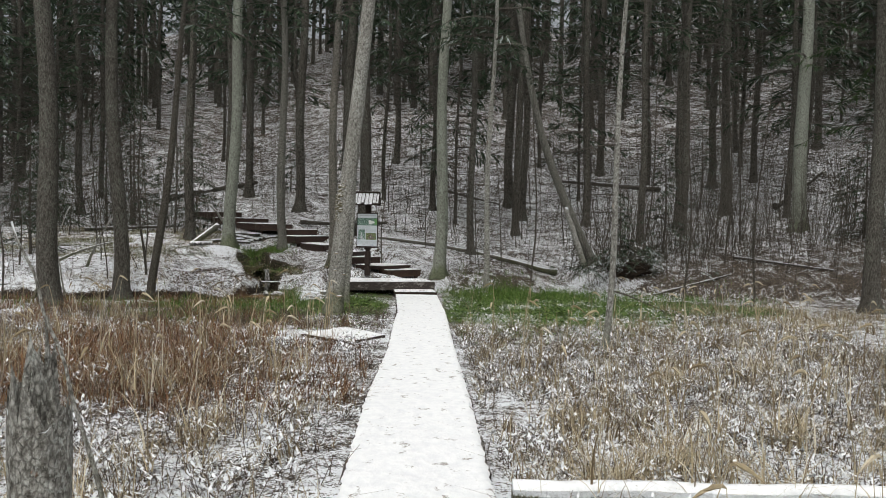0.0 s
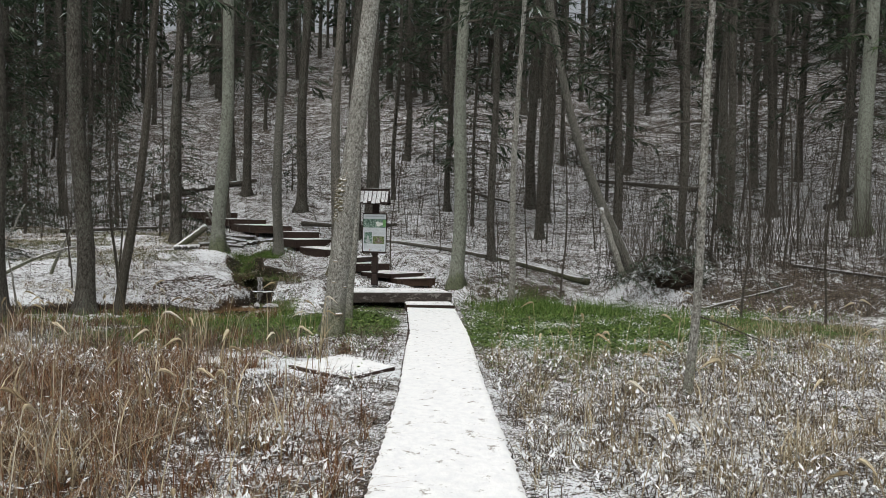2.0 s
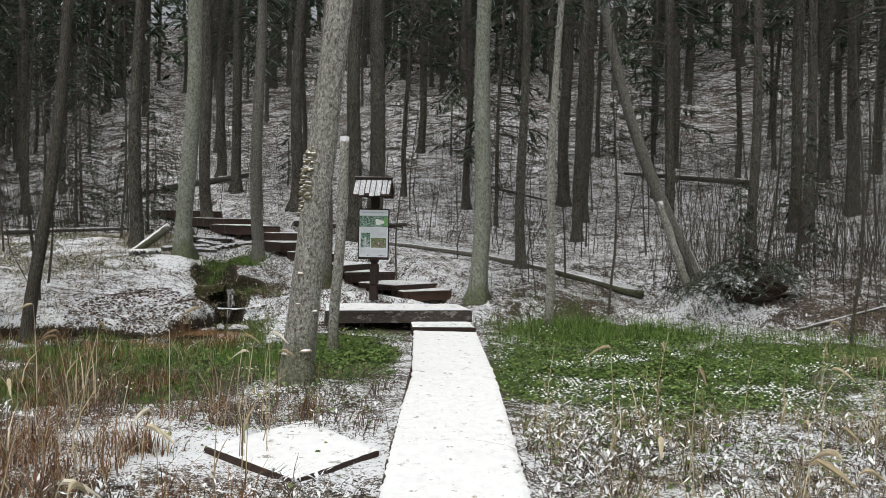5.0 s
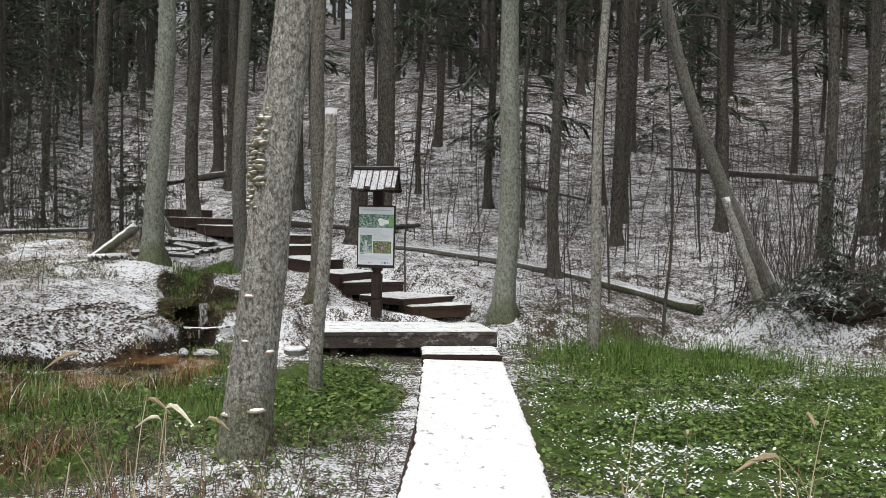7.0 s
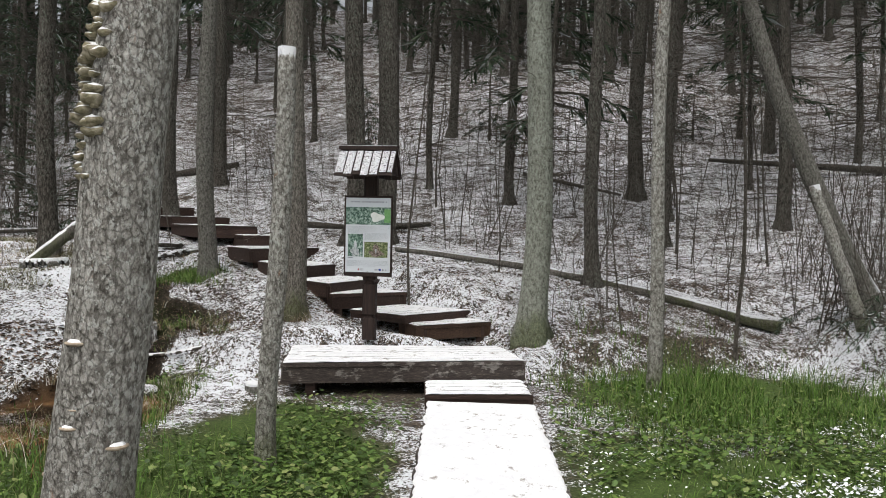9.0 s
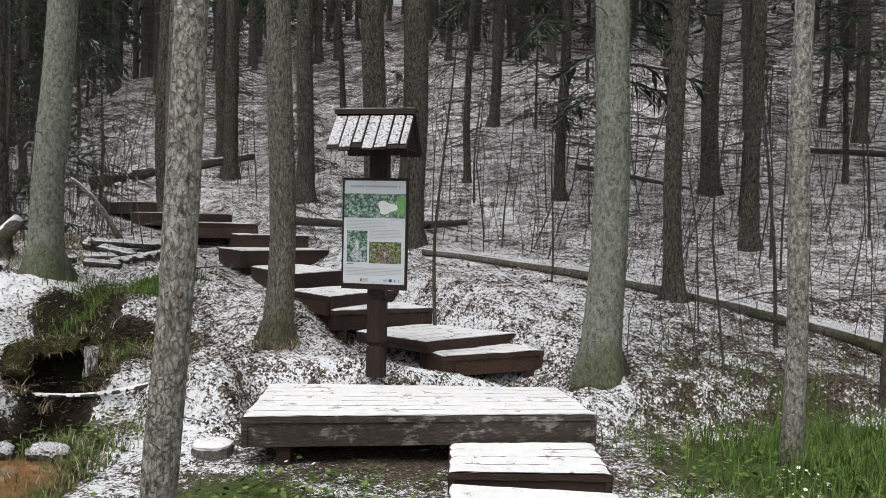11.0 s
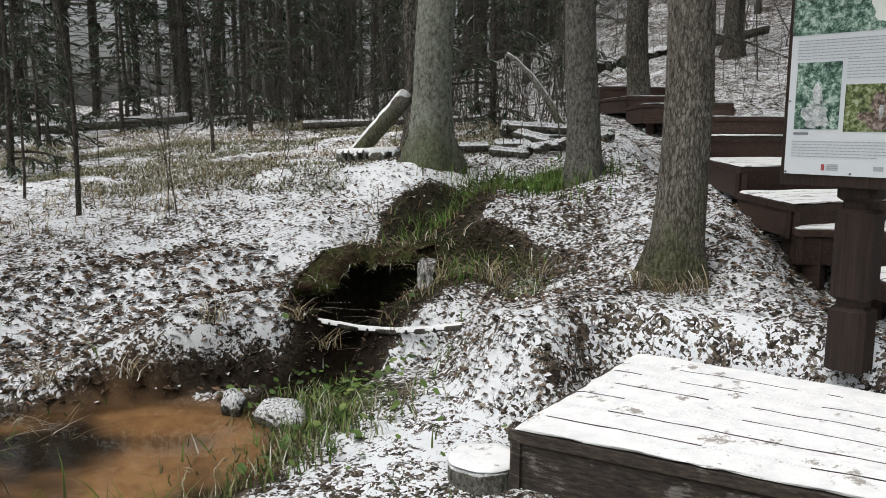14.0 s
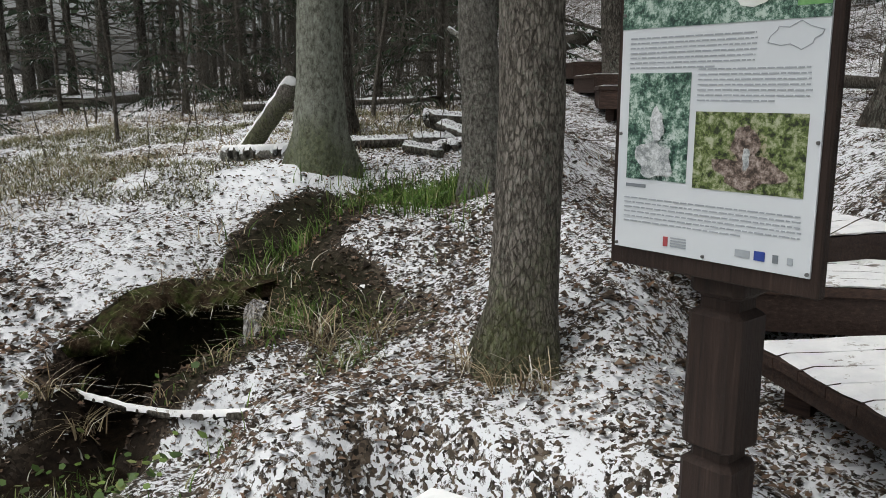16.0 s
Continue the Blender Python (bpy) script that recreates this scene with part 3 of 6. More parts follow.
def boardwalk():
    """Narrow boardwalk of cross planks on two bearers, deep in snow."""
    th = thing("boardwalk", "narrow plank boardwalk fully covered with white snow", "boardwalk")
    left = [(-6, -0.42), (4.5, -0.41), (7.2, -0.41), (10.2, -0.31), (13.0, -0.31), (14.6, -0.28), (18.35, -0.40)]
    right = [(-6, 0.46), (4.5, 0.49), (7.2, 0.53), (10.5, 0.54), (13.0, 0.57), (14.6, 0.585), (18.35, 0.53)]
    ly, lx = zip(*left)
    ry, rx = zip(*right)
    top = lambda y: -0.016 * y - 0.012
    y = -5.9
    k = 0
    step = 0.155
    while y < 18.3:
        l, r = np.interp(y, ly, lx) + rng.uniform(-0.015, 0.02), np.interp(y, ry, rx) + rng.uniform(-0.02, 0.015)
        s = Soup()
        s.box((-(r - l) / 2, -0.072, -0.04), ((r - l) / 2, 0.072, 0.0))
        part("plank", s, WOOD_GREY, th, m=pose((l + r) / 2, y, top(y) - 0.014, -0.92, 0, 0))
        y += step
        k += 1
    for side in (-0.28, 0.38):
        s = Soup()
        s.tube([(side, -6, top(-6) - 0.10), (side, 6, top(6) - 0.10), (side, 18.3, top(18.3) - 0.10)], [0.05] * 3, 6)
        part("bearer", s, WOOD_STAIN, th)
    s = Soup()
    ys = np.arange(-5.95, 18.32, 0.05)
    cols = 13
    rows = []
    for y in ys:
        l, r = np.interp(y, ly, lx), np.interp(y, ry, rx)
        l += 0.02 * noise.noise((y * 5, 1, 0)) - 0.012 * abs(math.sin(math.pi * (y + 5.9) / step)) + 0.012
        r += 0.02 * noise.noise((y * 5, 9, 0)) + 0.012 * abs(math.sin(math.pi * (y + 5.9) / step)) - 0.012
        row = []
        for c in range(cols):
            u = c / (cols - 1)
            e = 0.0 if c in (0, cols - 1) else 1.0
            x = l + (r - l) * (0.5 - 0.5 * math.cos(math.pi * u))
            row.append(Vector((x, y, top(y) - 0.0105 + e * (0.016 + 0.010 * noise.noise((x * 6, y * 6, 2)) + 0.004 * noise.noise((x * 23, y * 23, 5))))))
        rows.append(row)
    s.add([v for row in rows for v in row], [(i * cols + c, i * cols + c + 1, (i + 1) * cols + c + 1, (i + 1) * cols + c) for i in range(len(ys) - 1) for c in range(cols - 1)])
    part("snow_cover", s, SNOW, th, "clean white snow with scattered prints", smooth=True)


boardwalk()


# ---- information board ----
def info_board():
    """Post, panel with printed sheet, and little shingle roof."""
    th = thing("information_board", "dark wooden post with small shingle roof and printed panel", "sign", pose(-1.13, 19.98, land_at(-1.135, 20.08) - 0.02, 0, 0, -6))
    z0 = land_at(-1.135, 20.08) - 0.02
    s = Soup()
    w = 0.068
    prof = [(-0.05, w), (0.20 - z0, w), (0.215 - z0, w * 0.72), (0.235 - z0, w * 0.72), (0.25 - z0, w), (0.56 - z0, w), (0.575 - z0, w * 0.72), (0.60 - z0, w * 0.72), (0.615 - z0, w), (1.86 - z0, w)]
    vs, fs = [], []
    for z, r in prof:
        c = r * 0.72
        vs += [Vector(p) for p in ((-c, -r, z), (c, -r, z), (r, -c, z), (r, c, z), (c, r, z), (-c, r, z), (-r, c, z), (-r, -c, z))]
    for i in range(len(prof) - 1):
        for k in range(8):
            fs.append((i * 8 + k, i * 8 + (k + 1) % 8, i * 8 + 8 + (k + 1) % 8, i * 8 + 8 + k))
    fs.append(tuple(range(len(vs) - 8, len(vs))))
    s.add(vs, fs)
    part("post", s, WOOD_POST, th, "dark stained square post with turned grooves")
    return th, z0


SIGN, SIGN_Z = info_board()


# ---- trees ----
def trunk_pts(h, lean, bend, n, seed, wave):
    pts = []
    for i in range(n + 1):
        u = i / n
        zz = h * u ** 1.35
        q = zz / h
        wob = wave * math.sin(seed + zz * 0.9) * min(1, zz)
        pts.append(Vector((lean[0] * zz + bend[0] * q * q * h + wob, lean[1] * zz + bend[1] * q * q * h + wob * 0.6, zz)))
    return pts


def trunk_soup(r, h, lean=(0, 0), bend=(0, 0), seed=0.0, flare=0.5, sides=14, n=22, top=0.35, wave=0.05):
    s = Soup()
    pts = trunk_pts(h, lean, bend, n, seed, wave)
    pts = [Vector((pts[0].x, pts[0].y, -0.25))] + pts
    radii = []
    for p in pts:
        q = max(0, p.z) / h
        radii.append(r * ((1 - q) + top * q) * (1 + flare * math.exp(-max(0, p.z) / (1.1 * r + 0.03))))
    s.tube(pts, radii, sides, True, 0.10, seed)
    for i, v in enumerate(s.v):
        if v.z < 0.7 and flare > 0.2:
            c = pts[min(len(pts) - 1, i // sides)]
            a = math.atan2(v.y - c.y, v.x - c.x)
            k = math.exp(-max(0, v.z) / 0.16) * 0.28 * max(-0.3, math.sin(4 * a + seed) + 0.6 * math.sin(7 * a + 2 * seed))
            s.v[i] = Vector((c.x + (v.x - c.x) * (1 + k), c.y + (v.y - c.y) * (1 + k), v.z))
    return s, pts[1:], radii[1:]


def along(pts, radii, z):
    for i in range(len(pts) - 1):
        if pts[i].z <= z <= pts[i + 1].z:
            u = (z - pts[i].z) / max(1e-6, pts[i + 1].z - pts[i].z)
            return pts[i].lerp(pts[i + 1], u), radii[i] * (1 - u) + radii[i + 1] * u
    return pts[-1], radii[-1]


def dead_branches(s, pts, radii, z0, z1, count, length, rg, droop=0.25, thick=1.0):
    for _ in range(count):
        z = rg.uniform(z0, z1)
        p, r = along(pts, radii, z)
        a = rg.uniform(0, 2 * math.pi)
        L = length * rg.uniform(0.3, 1.0)
        d = Vector((math.cos(a), math.sin(a), rg.uniform(-0.2, 0.35)))
        q = [p + d * r * 0.6]
        for k in range(1, 5):
            q.append(q[-1] + (d + Vector((rg.uniform(-0.2, 0.2), rg.uniform(-0.2, 0.2), -droop * k * 0.3))) * (L / 4))
        r0 = (0.0028 + 0.0036 * L) * thick
        s.tube(q, [r0, r0 * 0.8, r0 * 0.55, r0 * 0.35, r0 * 0.12], 4, False)
        for k in (2, 3):
            for sgn in (-1, 1):
                if rg.random() < 0.75:
                    e = q[k] + (d.cross(Vector((0, 0, 1))) * sgn * 0.8 + d * 0.6 + Vector((0, 0, rg.uniform(-0.4, 0.1)))) * L * rg.uniform(0.12, 0.3)
                    s.tube([q[k], e], [r0 * 0.4, r0 * 0.1], 3, False)


def bough(tw, nd_s, p, a, L, rg, droop=0.35, dens=26, size=0.16):
    """A spruce bough: a drooping limb with sprays of needles."""
    d = Vector((math.cos(a), math.sin(a), 0))
    side = Vector((-d.y, d.x, 0))
    q = [p]
    for k in range(1, 6):
        u = k / 5
        q.append(p + d * L * u + Vector((0, 0, 0.12 * L * u - droop * L * u * u)) + side * rg.uniform(-0.05, 0.05) * L)
    tw.tube(q, [0.018 * L * (1 - 0.9 * k / 5) + 0.002 for k in range(6)], 3, False)
    for _ in range(dens):
        u = rg.uniform(0.18, 1.0) ** 0.8
        i = min(4, int(u * 5))
        b = q[i].lerp(q[i + 1], u * 5 - i)
        sg = rg.choice((-1, 1))
        fan = (side * sg * rg.uniform(0.3, 1.0) + d * rg.uniform(0.25, 0.9) + Vector((0, 0, rg.uniform(-0.7, 0.1)))).normalized()
        ln = size * rg.uniform(0.6, 1.6) * (1.25 - 0.6 * u) * (0.6 + 0.4 * L)
        up = Vector((rg.uniform(-0.4, 0.4), rg.uniform(-0.4, 0.4), 1))
        wv = fan.cross(up).normalized() * ln * rg.uniform(0.05, 0.10)
        m = b + fan * ln * 0.5 + Vector((0, 0, -0.03 * ln))
        e = b + fan * ln + Vector((0, 0, -0.2 * ln))
        nd_s.add([b, m - wv, e, m + wv], [(0, 1, 2, 3)])
        for sg2 in (-1, 1):
            f2 = (fan + fan.cross(up).normalized() * sg2 * 0.9).normalized()
            e2 = m + f2 * ln * 0.45
            w2 = f2.cross(up).normalized() * ln * 0.04
            nd_s.add([m, m + f2 * ln * 0.25 - w2, e2, m + f2 * ln * 0.25 + w2], [(0, 1, 2, 3)])


def tree(name, label, x, y, r, h=15.0, lean=(0, 0), bend=(0, 0), bark=BARK_GREY, crown_from=6.0, boughs=26, twigs=26, twig_from=1.2, twig_len=0.9,
         seed=1, needles=NEEDLES, flare=0.5, bough_len=1.8, sides=14, z=None, group="trees of the wood", dens=34, size=0.18, top=0.35, wave=0.05, thick=1.0):
    rg = random.Random(seed)
    zz = land_at(x, y) if z is None else z
    th = thing(name, label, "tree", pose(x, y, zz, 0, 0, 0), group)
    s, pts, radii = trunk_soup(r, h, lean, bend, seed * 1.7, flare, sides, top=top, wave=wave)
    part("trunk", s, bark, th, smooth=True)
    if twigs:
        s = Soup()
        dead_branches(s, pts, radii, twig_from, min(h * 0.9, crown_from + 2), twigs, twig_len, rg, thick=thick)
        tagged(part("deadwood", s, BARK_TWIG, th, "thin bare dead twigs"), kind="stuff")
    if boughs:
        tw, ns = Soup(), Soup()
        for i in range(boughs):
            zc = crown_from + (h - crown_from) * (i / boughs) ** 1.1
            p, _ = along(pts, radii, zc)
            L = bough_len * (1.05 - 0.8 * (zc - crown_from) / (h - crown_from)) * rg.uniform(0.6, 1.15)
            bough(tw, ns, p, rg.uniform(0, 6.283), L, rg, dens=dens, size=size)
        tagged(part("bough_wood", tw, BARK_TWIG, th), kind="stuff")
        tagged(part("crown", ns, needles, th, "drooping dark green needle boughs"), kind="stuff")
    return th


def far_trees():
    """Spruces of a few builds, set about the slope."""
    kinds = []
    for k in range(7):
        r = (0.075, 0.10, 0.125, 0.15, 0.09, 0.055, 0.165)[k]
        kinds.append(tree("spruce_tree", "tall slender spruce with dark trunk and dead lower twigs", -40 - 3 * k, 60, r, (14, 16, 18, 20, 15, 11, 21)[k],
                          (rng.uniform(-.02, .02), rng.uniform(-.02, .02)), bark=BARK_DARK, crown_from=(3.6, 3.0, 4.6, 4.0, 2.6, 2.0, 5.0)[k], boughs=(34, 38, 36, 40, 40, 40, 36)[k], twigs=84,
                          twig_from=0.8, twig_len=1.7, seed=50 + k, sides=8, bough_len=(1.7, 1.9, 2.0, 2.2, 1.8, 1.5, 2.3)[k], dens=26, size=0.28, thick=1.6))
    rg = random.Random(21)
    spots = [(t[0], t[1]) for t in KNOWN]
    made = 0
    tries = 0
    while made < 210 and tries < 9000:
        tries += 1
        u = rg.random()
        if u < 0.75:
            x, y = rg.uniform(-26, 32), 25.5 + 34 * rg.random() ** 1.15
        elif u < 0.86:
            x, y = rg.uniform(-30, -9.5), rg.uniform(13, 40)
        elif u < 0.95:
            x, y = rg.uniform(11, 30), rg.uniform(16, 34)
        else:
            x, y = rg.uniform(-30, 30), rg.uniform(-30, -9)
        if -8.6 < x < -2 and 22 < y < 29.5:
            continue
        if -14 < x < -5 and y < 24 and x + 0.8 * y > 4.5:
            continue
        if -13 < x < -2.5 and 28 < y < 42 and rg.random() < 0.7:
            continue
        if 3 < x < 17 and 23 < y < 40 and rg.random() < 0.5:
            continue
        gap = 0.8 + 0.02 * y
        if any((x - a) ** 2 + (y - b2) ** 2 < gap * gap for a, b2 in spots):
            continue
        spots.append((x, y))
        k = rg.randrange(7)
        ob = copy_thing(kinds[k], pose(x, y, land_at(x, y) - 0.05, rg.uniform(-1.5, 1.5), rg.uniform(-1.5, 1.5), rg.uniform(0, 360)))
        made += 1


# x, y, radius, lean x, lean y, bark, height, crown start, seed
KNOWN = [
    (-2.02, 20.32, 0.112, 0.005, 0.0, BARK_OAK, 13, 7.0, 1),
    (-3.48, 21.8, 0.115, -0.01, 0.0, BARK_GREY, 13, 7.0, 2),
    (-4.86, 21.68, 0.16, 0.035, 0.0, BARK_GREEN, 15, 7.5, 3),
    (0.62, 20.55, 0.155, 0.01, 0.0, BARK_GREEN, 15, 6.5, 4),
    (1.68, 19.05, 0.07, 0.01, 0.0, BARK_PALE, 10, 6.5, 5),
    (1.56, 22.5, 0.10, -0.01, 0.0, BARK_MID, 12, 6.0, 6),
    (-5.36, 16.86, 0.085, 0.12, 0.0, BARK_TWIG, 9, 6.5, 7),
    (-5.98, 16.95, 0.15, -0.035, 0.0, BARK_MID, 14, 6.5, 8),
    (-6.2, 22.9, 0.13, 0.0, 0.0, BARK_DARK, 15, 6, 9),
    (-6.8, 15.6, 0.19, -0.03, 0.0, BARK_MID, 15, 7, 10),
    (-1.55, 24.6, 0.18, 0.005, 0.0, BARK_MID, 17, 7, 11),
    (-1.95, 24.1, 0.16, 0.0, 0.0, BARK_DARK, 16, 7, 12),
    (3.3, 29.0, 0.16, 0.0, 0.0, BARK_DARK, 18, 6, 13),
    (3.6, 27.5, 0.13, 0.01, 0.0, BARK_DARK, 17, 6, 14),
    (7.4, 33.0, 0.15, 0.0, 0.0, BARK_DARK, 18, 6, 15),
    (-3.9, 28.0, 0.16, 0.005, 0.0, BARK_DARK, 18, 6, 16),
    (-5.96, 27.0, 0.15, -0.02, 0.0, BARK_DARK, 16, 6, 17),
    (6.65, 24.0, 0.11, 0.0, 0.0, BARK_DARK, 14, 6, 18),
    (8.4, 26.0, 0.14, 0.0, 0.0, BARK_DARK, 16, 6, 19),
    (10.9, 23.0, 0.2, 0.005, 0.0, BARK_GREEN, 16, 4.6, 20),
    (9.7, 17.0, 0.17, 0.0, 0.0, BARK_MID, 14, 4.0, 21),
    (8.1, 24.6, 0.12, 0.0, 0.0, BARK_DARK, 14, 6, 22),
]
for x, y, r, lx, ly, bk, h, cf, sd in KNOWN:
    if y < 27 and x > -9:
        near = "straight tall trunk with rough bark and few dead twigs"
    else:
        near = "tall dark spruce trunk on the wooded slope"
    tree("tree", near, x, y, r, h, (lx, ly), (0, 0), bk, cf if y > 22.5 or x > 5 else cf - 1.0, 30, 44 if r > 0.1 else 16, 0.9, 0.9, sd, NEEDLES_NEAR if x > 9 else NEEDLES, 0.36 if r > 0.09 else 0.18, sides=18 if y < 22 else 12)
# the leaning trunk on the mound, the fungus tree, the snapped trunk, the sapling by the path
tree("leaning_tree", "leaning grey trunk with snow on its upper side", 4.62, 21.15, 0.12, 9, (-0.5, 0.05), (0.25, 0), BARK_GREY, 7.5, 8, 12, 2.5, 0.8, 31)
tree("fungus_tree", "stout pale flaking trunk with bracket fungi and a burl", -1.375, 14.15, 0.15, 5.6, (0.10, 0), (0, 0), BARK_PALE, 5, 0, 5, 3.2, 0.5, 32, flare=0.25, sides=28, z=-0.17, top=0.72, wave=0.0)
tree("snapped_trunk", "bare snapped trunk beside the path", -1.36, 16.66, 0.07, 2.75, (0.02, 0), (0, 0), BARK_PALE, 2.7, 0, 9, 0.3, 0.35, 33, flare=0.15, sides=18, top=0.85)
tree("birch_sapling", "thin leaning bare sapling in the sedge", 2.44, 10.3, 0.045, 7, (0.04, 0), (0.0, 0), BARK_PALE, 5.5, 0, 22, 0.8, 1.3, 34, flare=0.2, thick=1.8)
far_trees()


def saplings():
    kinds = [tree("sapling", "thin bare pale-barked sapling on the slope", -50 - k, 75, (0.014, 0.02, 0.028)[k], (2.6, 4.0, 6.0)[k], (0.03 * (k - 1), 0.02), (0, 0), BARK_TWIG, 9, 0, (16, 22, 30)[k], 0.6, (0.5, 0.8, 1.0)[k], 120 + k,
                  flare=0.1, sides=6, group="saplings", wave=0.09, top=0.15) for k in range(3)]
    rg = random.Random(77)
    spots = [(-0.84, 21.55), (0.3, 22.9), (-0.3, 24.8), (2.3, 21.5), (2.9, 23.4), (3.3, 25.2), (4.4, 24.0), (5.7, 23.2), (6.2, 22.0), (7.4, 22.6), (7.9, 20.6), (8.8, 21.9), (9.6, 24.5), (5.0, 26.3), (1.0, 26.8), (-0.9, 28.2),
             (3.0, 20.9), (6.9, 19.6), (11.5, 25.6), (-7.3, 19.4), (-8.3, 21.8), (-6.9, 23.9), (-9.6, 23.2), (-8.8, 18.6), (-10.9, 22.7), (-6.6, 17.9), (-7.6, 17.4), (-5.9, 18.3), (-8.0, 16.2), (-6.3, 19.4), (-9.2, 17.0), (6.2, 18.6), (7.6, 18.0), (8.9, 18.9), (7.0, 25.2), (8.6, 23.2), (10.2, 20.8), (12.2, 22.4), (4.0, 28.4)]
    for x, y in spots:
        copy_thing(kinds[rg.randrange(3)], pose(x, y, land_at(x, y) - 0.02, rg.uniform(-4, 4), rg.uniform(-4, 4), rg.uniform(0, 360)))


saplings()


# ---- printed panel and roof of the information board ----
def flat(name, x0, z0, x1, z1, y, mat, parent, label="", r=0.0):
    s = Soup()
    s.box((x0, y, z0), (x1, y + 0.0012, z1))
    return part(name, s, mat, parent, label)


def photo_material(name, seed, cols, streak):
    m, t, b = mat_base(name, 0.35, 0.4)
    mp = t.nodes.new("ShaderNodeMapping")
    c = t.nodes.new("ShaderNodeTexCoord")
    t.links.new(c.outputs["Object"], mp.inputs["Vector"])
    mp.inputs["Location"].default_value = (seed, seed * 0.7, 0)
    n = noise_tex(t, mp.outputs[0], 48.0, 9, 0.8)
    col = ramp(t, n, cols)
    if streak:
        g = nd(t, "ShaderNodeTexGradient")
        g.gradient_type = "SPHERICAL"
        mp2 = t.nodes.new("ShaderNodeMapping")
        mp2.inputs["Location"].default_value = streak[0]
        mp2.inputs["Scale"].default_value = streak[1]
        t.links.new(c.outputs["Object"], mp2.inputs["Vector"])
        t.links.new(mp2.outputs[0], g.inputs["Vector"])
        f = calc(t, "ADD", calc(t, "MULTIPLY", g.outputs[1], 0.3), n)
        col = mix(t, ramp(t, f, [(0.62, (0, 0, 0)), (0.78, (0.9, 0.9, 0.9))]), col, streak[2])
    t.links.new(col, b.inputs["Base Color"])
    return m


def finish_board():
    panel = SIGN
    white = plain_material("printed_white_sheet", (0.54, 0.58, 0.62), (0.60, 0.63, 0.66), 0.35, 3.0, 0.4)
    ink = plain_material("grey_print", (0.30, 0.33, 0.36), (0.36, 0.39, 0.42), 0.5, 40.0)
    dark_ink = plain_material("dark_print", (0.14, 0.16, 0.18), (0.2, 0.22, 0.24), 0.5)
    ox, oy, oz = -1.135, 20.05, SIGN_Z
    X = lambda x: x - ox
    Z = lambda z: z - oz
    yb = -0.105
    s = bevelled_box(0.515, 0.03, 0.845, 0.004)
    back = part("panel_board", s, WOOD_POST, panel, "dark brown backing board", m=pose(X(-1.14), yb + 0.019, Z(1.075)))
    for bz in (0.85, 1.35):
        part("batten", bevelled_box(0.4, 0.034, 0.05), WOOD_POST, panel, m=pose(X(-1.14), -0.053, Z(bz)))
    x0, x1, z0, z1 = -1.38, -0.9, 0.695, 1.475
    sheet = Soup()
    sheet.box((X(x0), yb - 0.002, Z(z0)), (X(x1), yb + 0.0035, Z(z1)))
    sh = part("printed_sheet", sheet, white, panel, "white printed sheet with photographs and grey text")
    w, h = x1 - x0, z1 - z0
    P = lambda u, v: (X(x0 + u * w), Z(z1 - v * h))

    def area(name, u0, v0, u1, v1, mat, label="", lift=0.0):
        (a, c), (b2, d) = P(u0, v0), P(u1, v1)
        flat(name, a, d, b2, c, yb - 0.0036 - lift, mat, sh, label)

    leafy = [(0.42, (0.012, 0.035, 0.03)), (0.5, (0.09, 0.18, 0.13)), (0.59, (0.45, 0.55, 0.5))]
    green = [(0.42, (0.015, 0.02, 0.012)), (0.5, (0.11, 0.155, 0.04)), (0.59, (0.38, 0.4, 0.28))]
    ph1 = photo_material("photo_stream", 1.3, leafy, None)
    area("photograph", 0.0, 0.125, 1.0, 0.36, ph1, "wide photograph of green woodland")
    lightp = plain_material("photo_light_patch", (0.62, 0.66, 0.62), (0.75, 0.77, 0.75), 0.4, 30)
    s = Soup()
    cx, cz = P(0.70, 0.27)
    k = 18
    ring = []
    for i in range(k):
        a = 2 * math.pi * i / k
        rr = 1 + 0.25 * math.sin(3 * a + 1)
        ring.append(Vector((cx + 0.07 * rr * math.cos(a), yb - 0.0062, cz + 0.045 * rr * math.sin(a) * (1.3 if math.sin(a) > 0 else 0.8))))
    s.add(ring, [tuple(range(k))])
    part("light_patch", s, lightp, sh)
    greenp = plain_material("photo_green_patch", (0.09, 0.25, 0.08), (0.2, 0.4, 0.16), 0.4, 60)
    area("green_patch", 0.86, 0.15, 1.0, 0.33, greenp, lift=0.0012)
    (ax, az), (bx, bz) = P(0.055, 0.485), P(0.39, 0.79)
    ph2 = photo_material("photo_brook", 4.1, leafy, ((-(ax + bx) / 2 * 14, 0, -(bz + 0.05) * 8), (14, 1, 8), (0.55, 0.58, 0.6)))
    area("photograph", 0.055, 0.485, 0.39, 0.79, ph2, "photograph of a brook among green leaves")
    (ax, az), (bx, bz) = P(0.425, 0.59), P(0.945, 0.80)
    ph3 = photo_material("photo_spring", 8.7, green, ((-(ax + bx) / 2 * 14, 0, -(az + bz) / 2 * 12), (14, 1, 12), (0.3, 0.22, 0.18)))
    area("photograph", 0.425, 0.59, 0.945, 0.80, ph3, "photograph of a spring in mossy ground")
    pale = photo_material("photo_water", 2.2, [(0.42, (0.2, 0.22, 0.23)), (0.5, (0.42, 0.45, 0.46)), (0.6, (0.66, 0.68, 0.7))], None)
    stone = photo_material("photo_stones", 6.2, [(0.42, (0.03, 0.022, 0.018)), (0.5, (0.16, 0.12, 0.1)), (0.6, (0.42, 0.36, 0.33))], None)
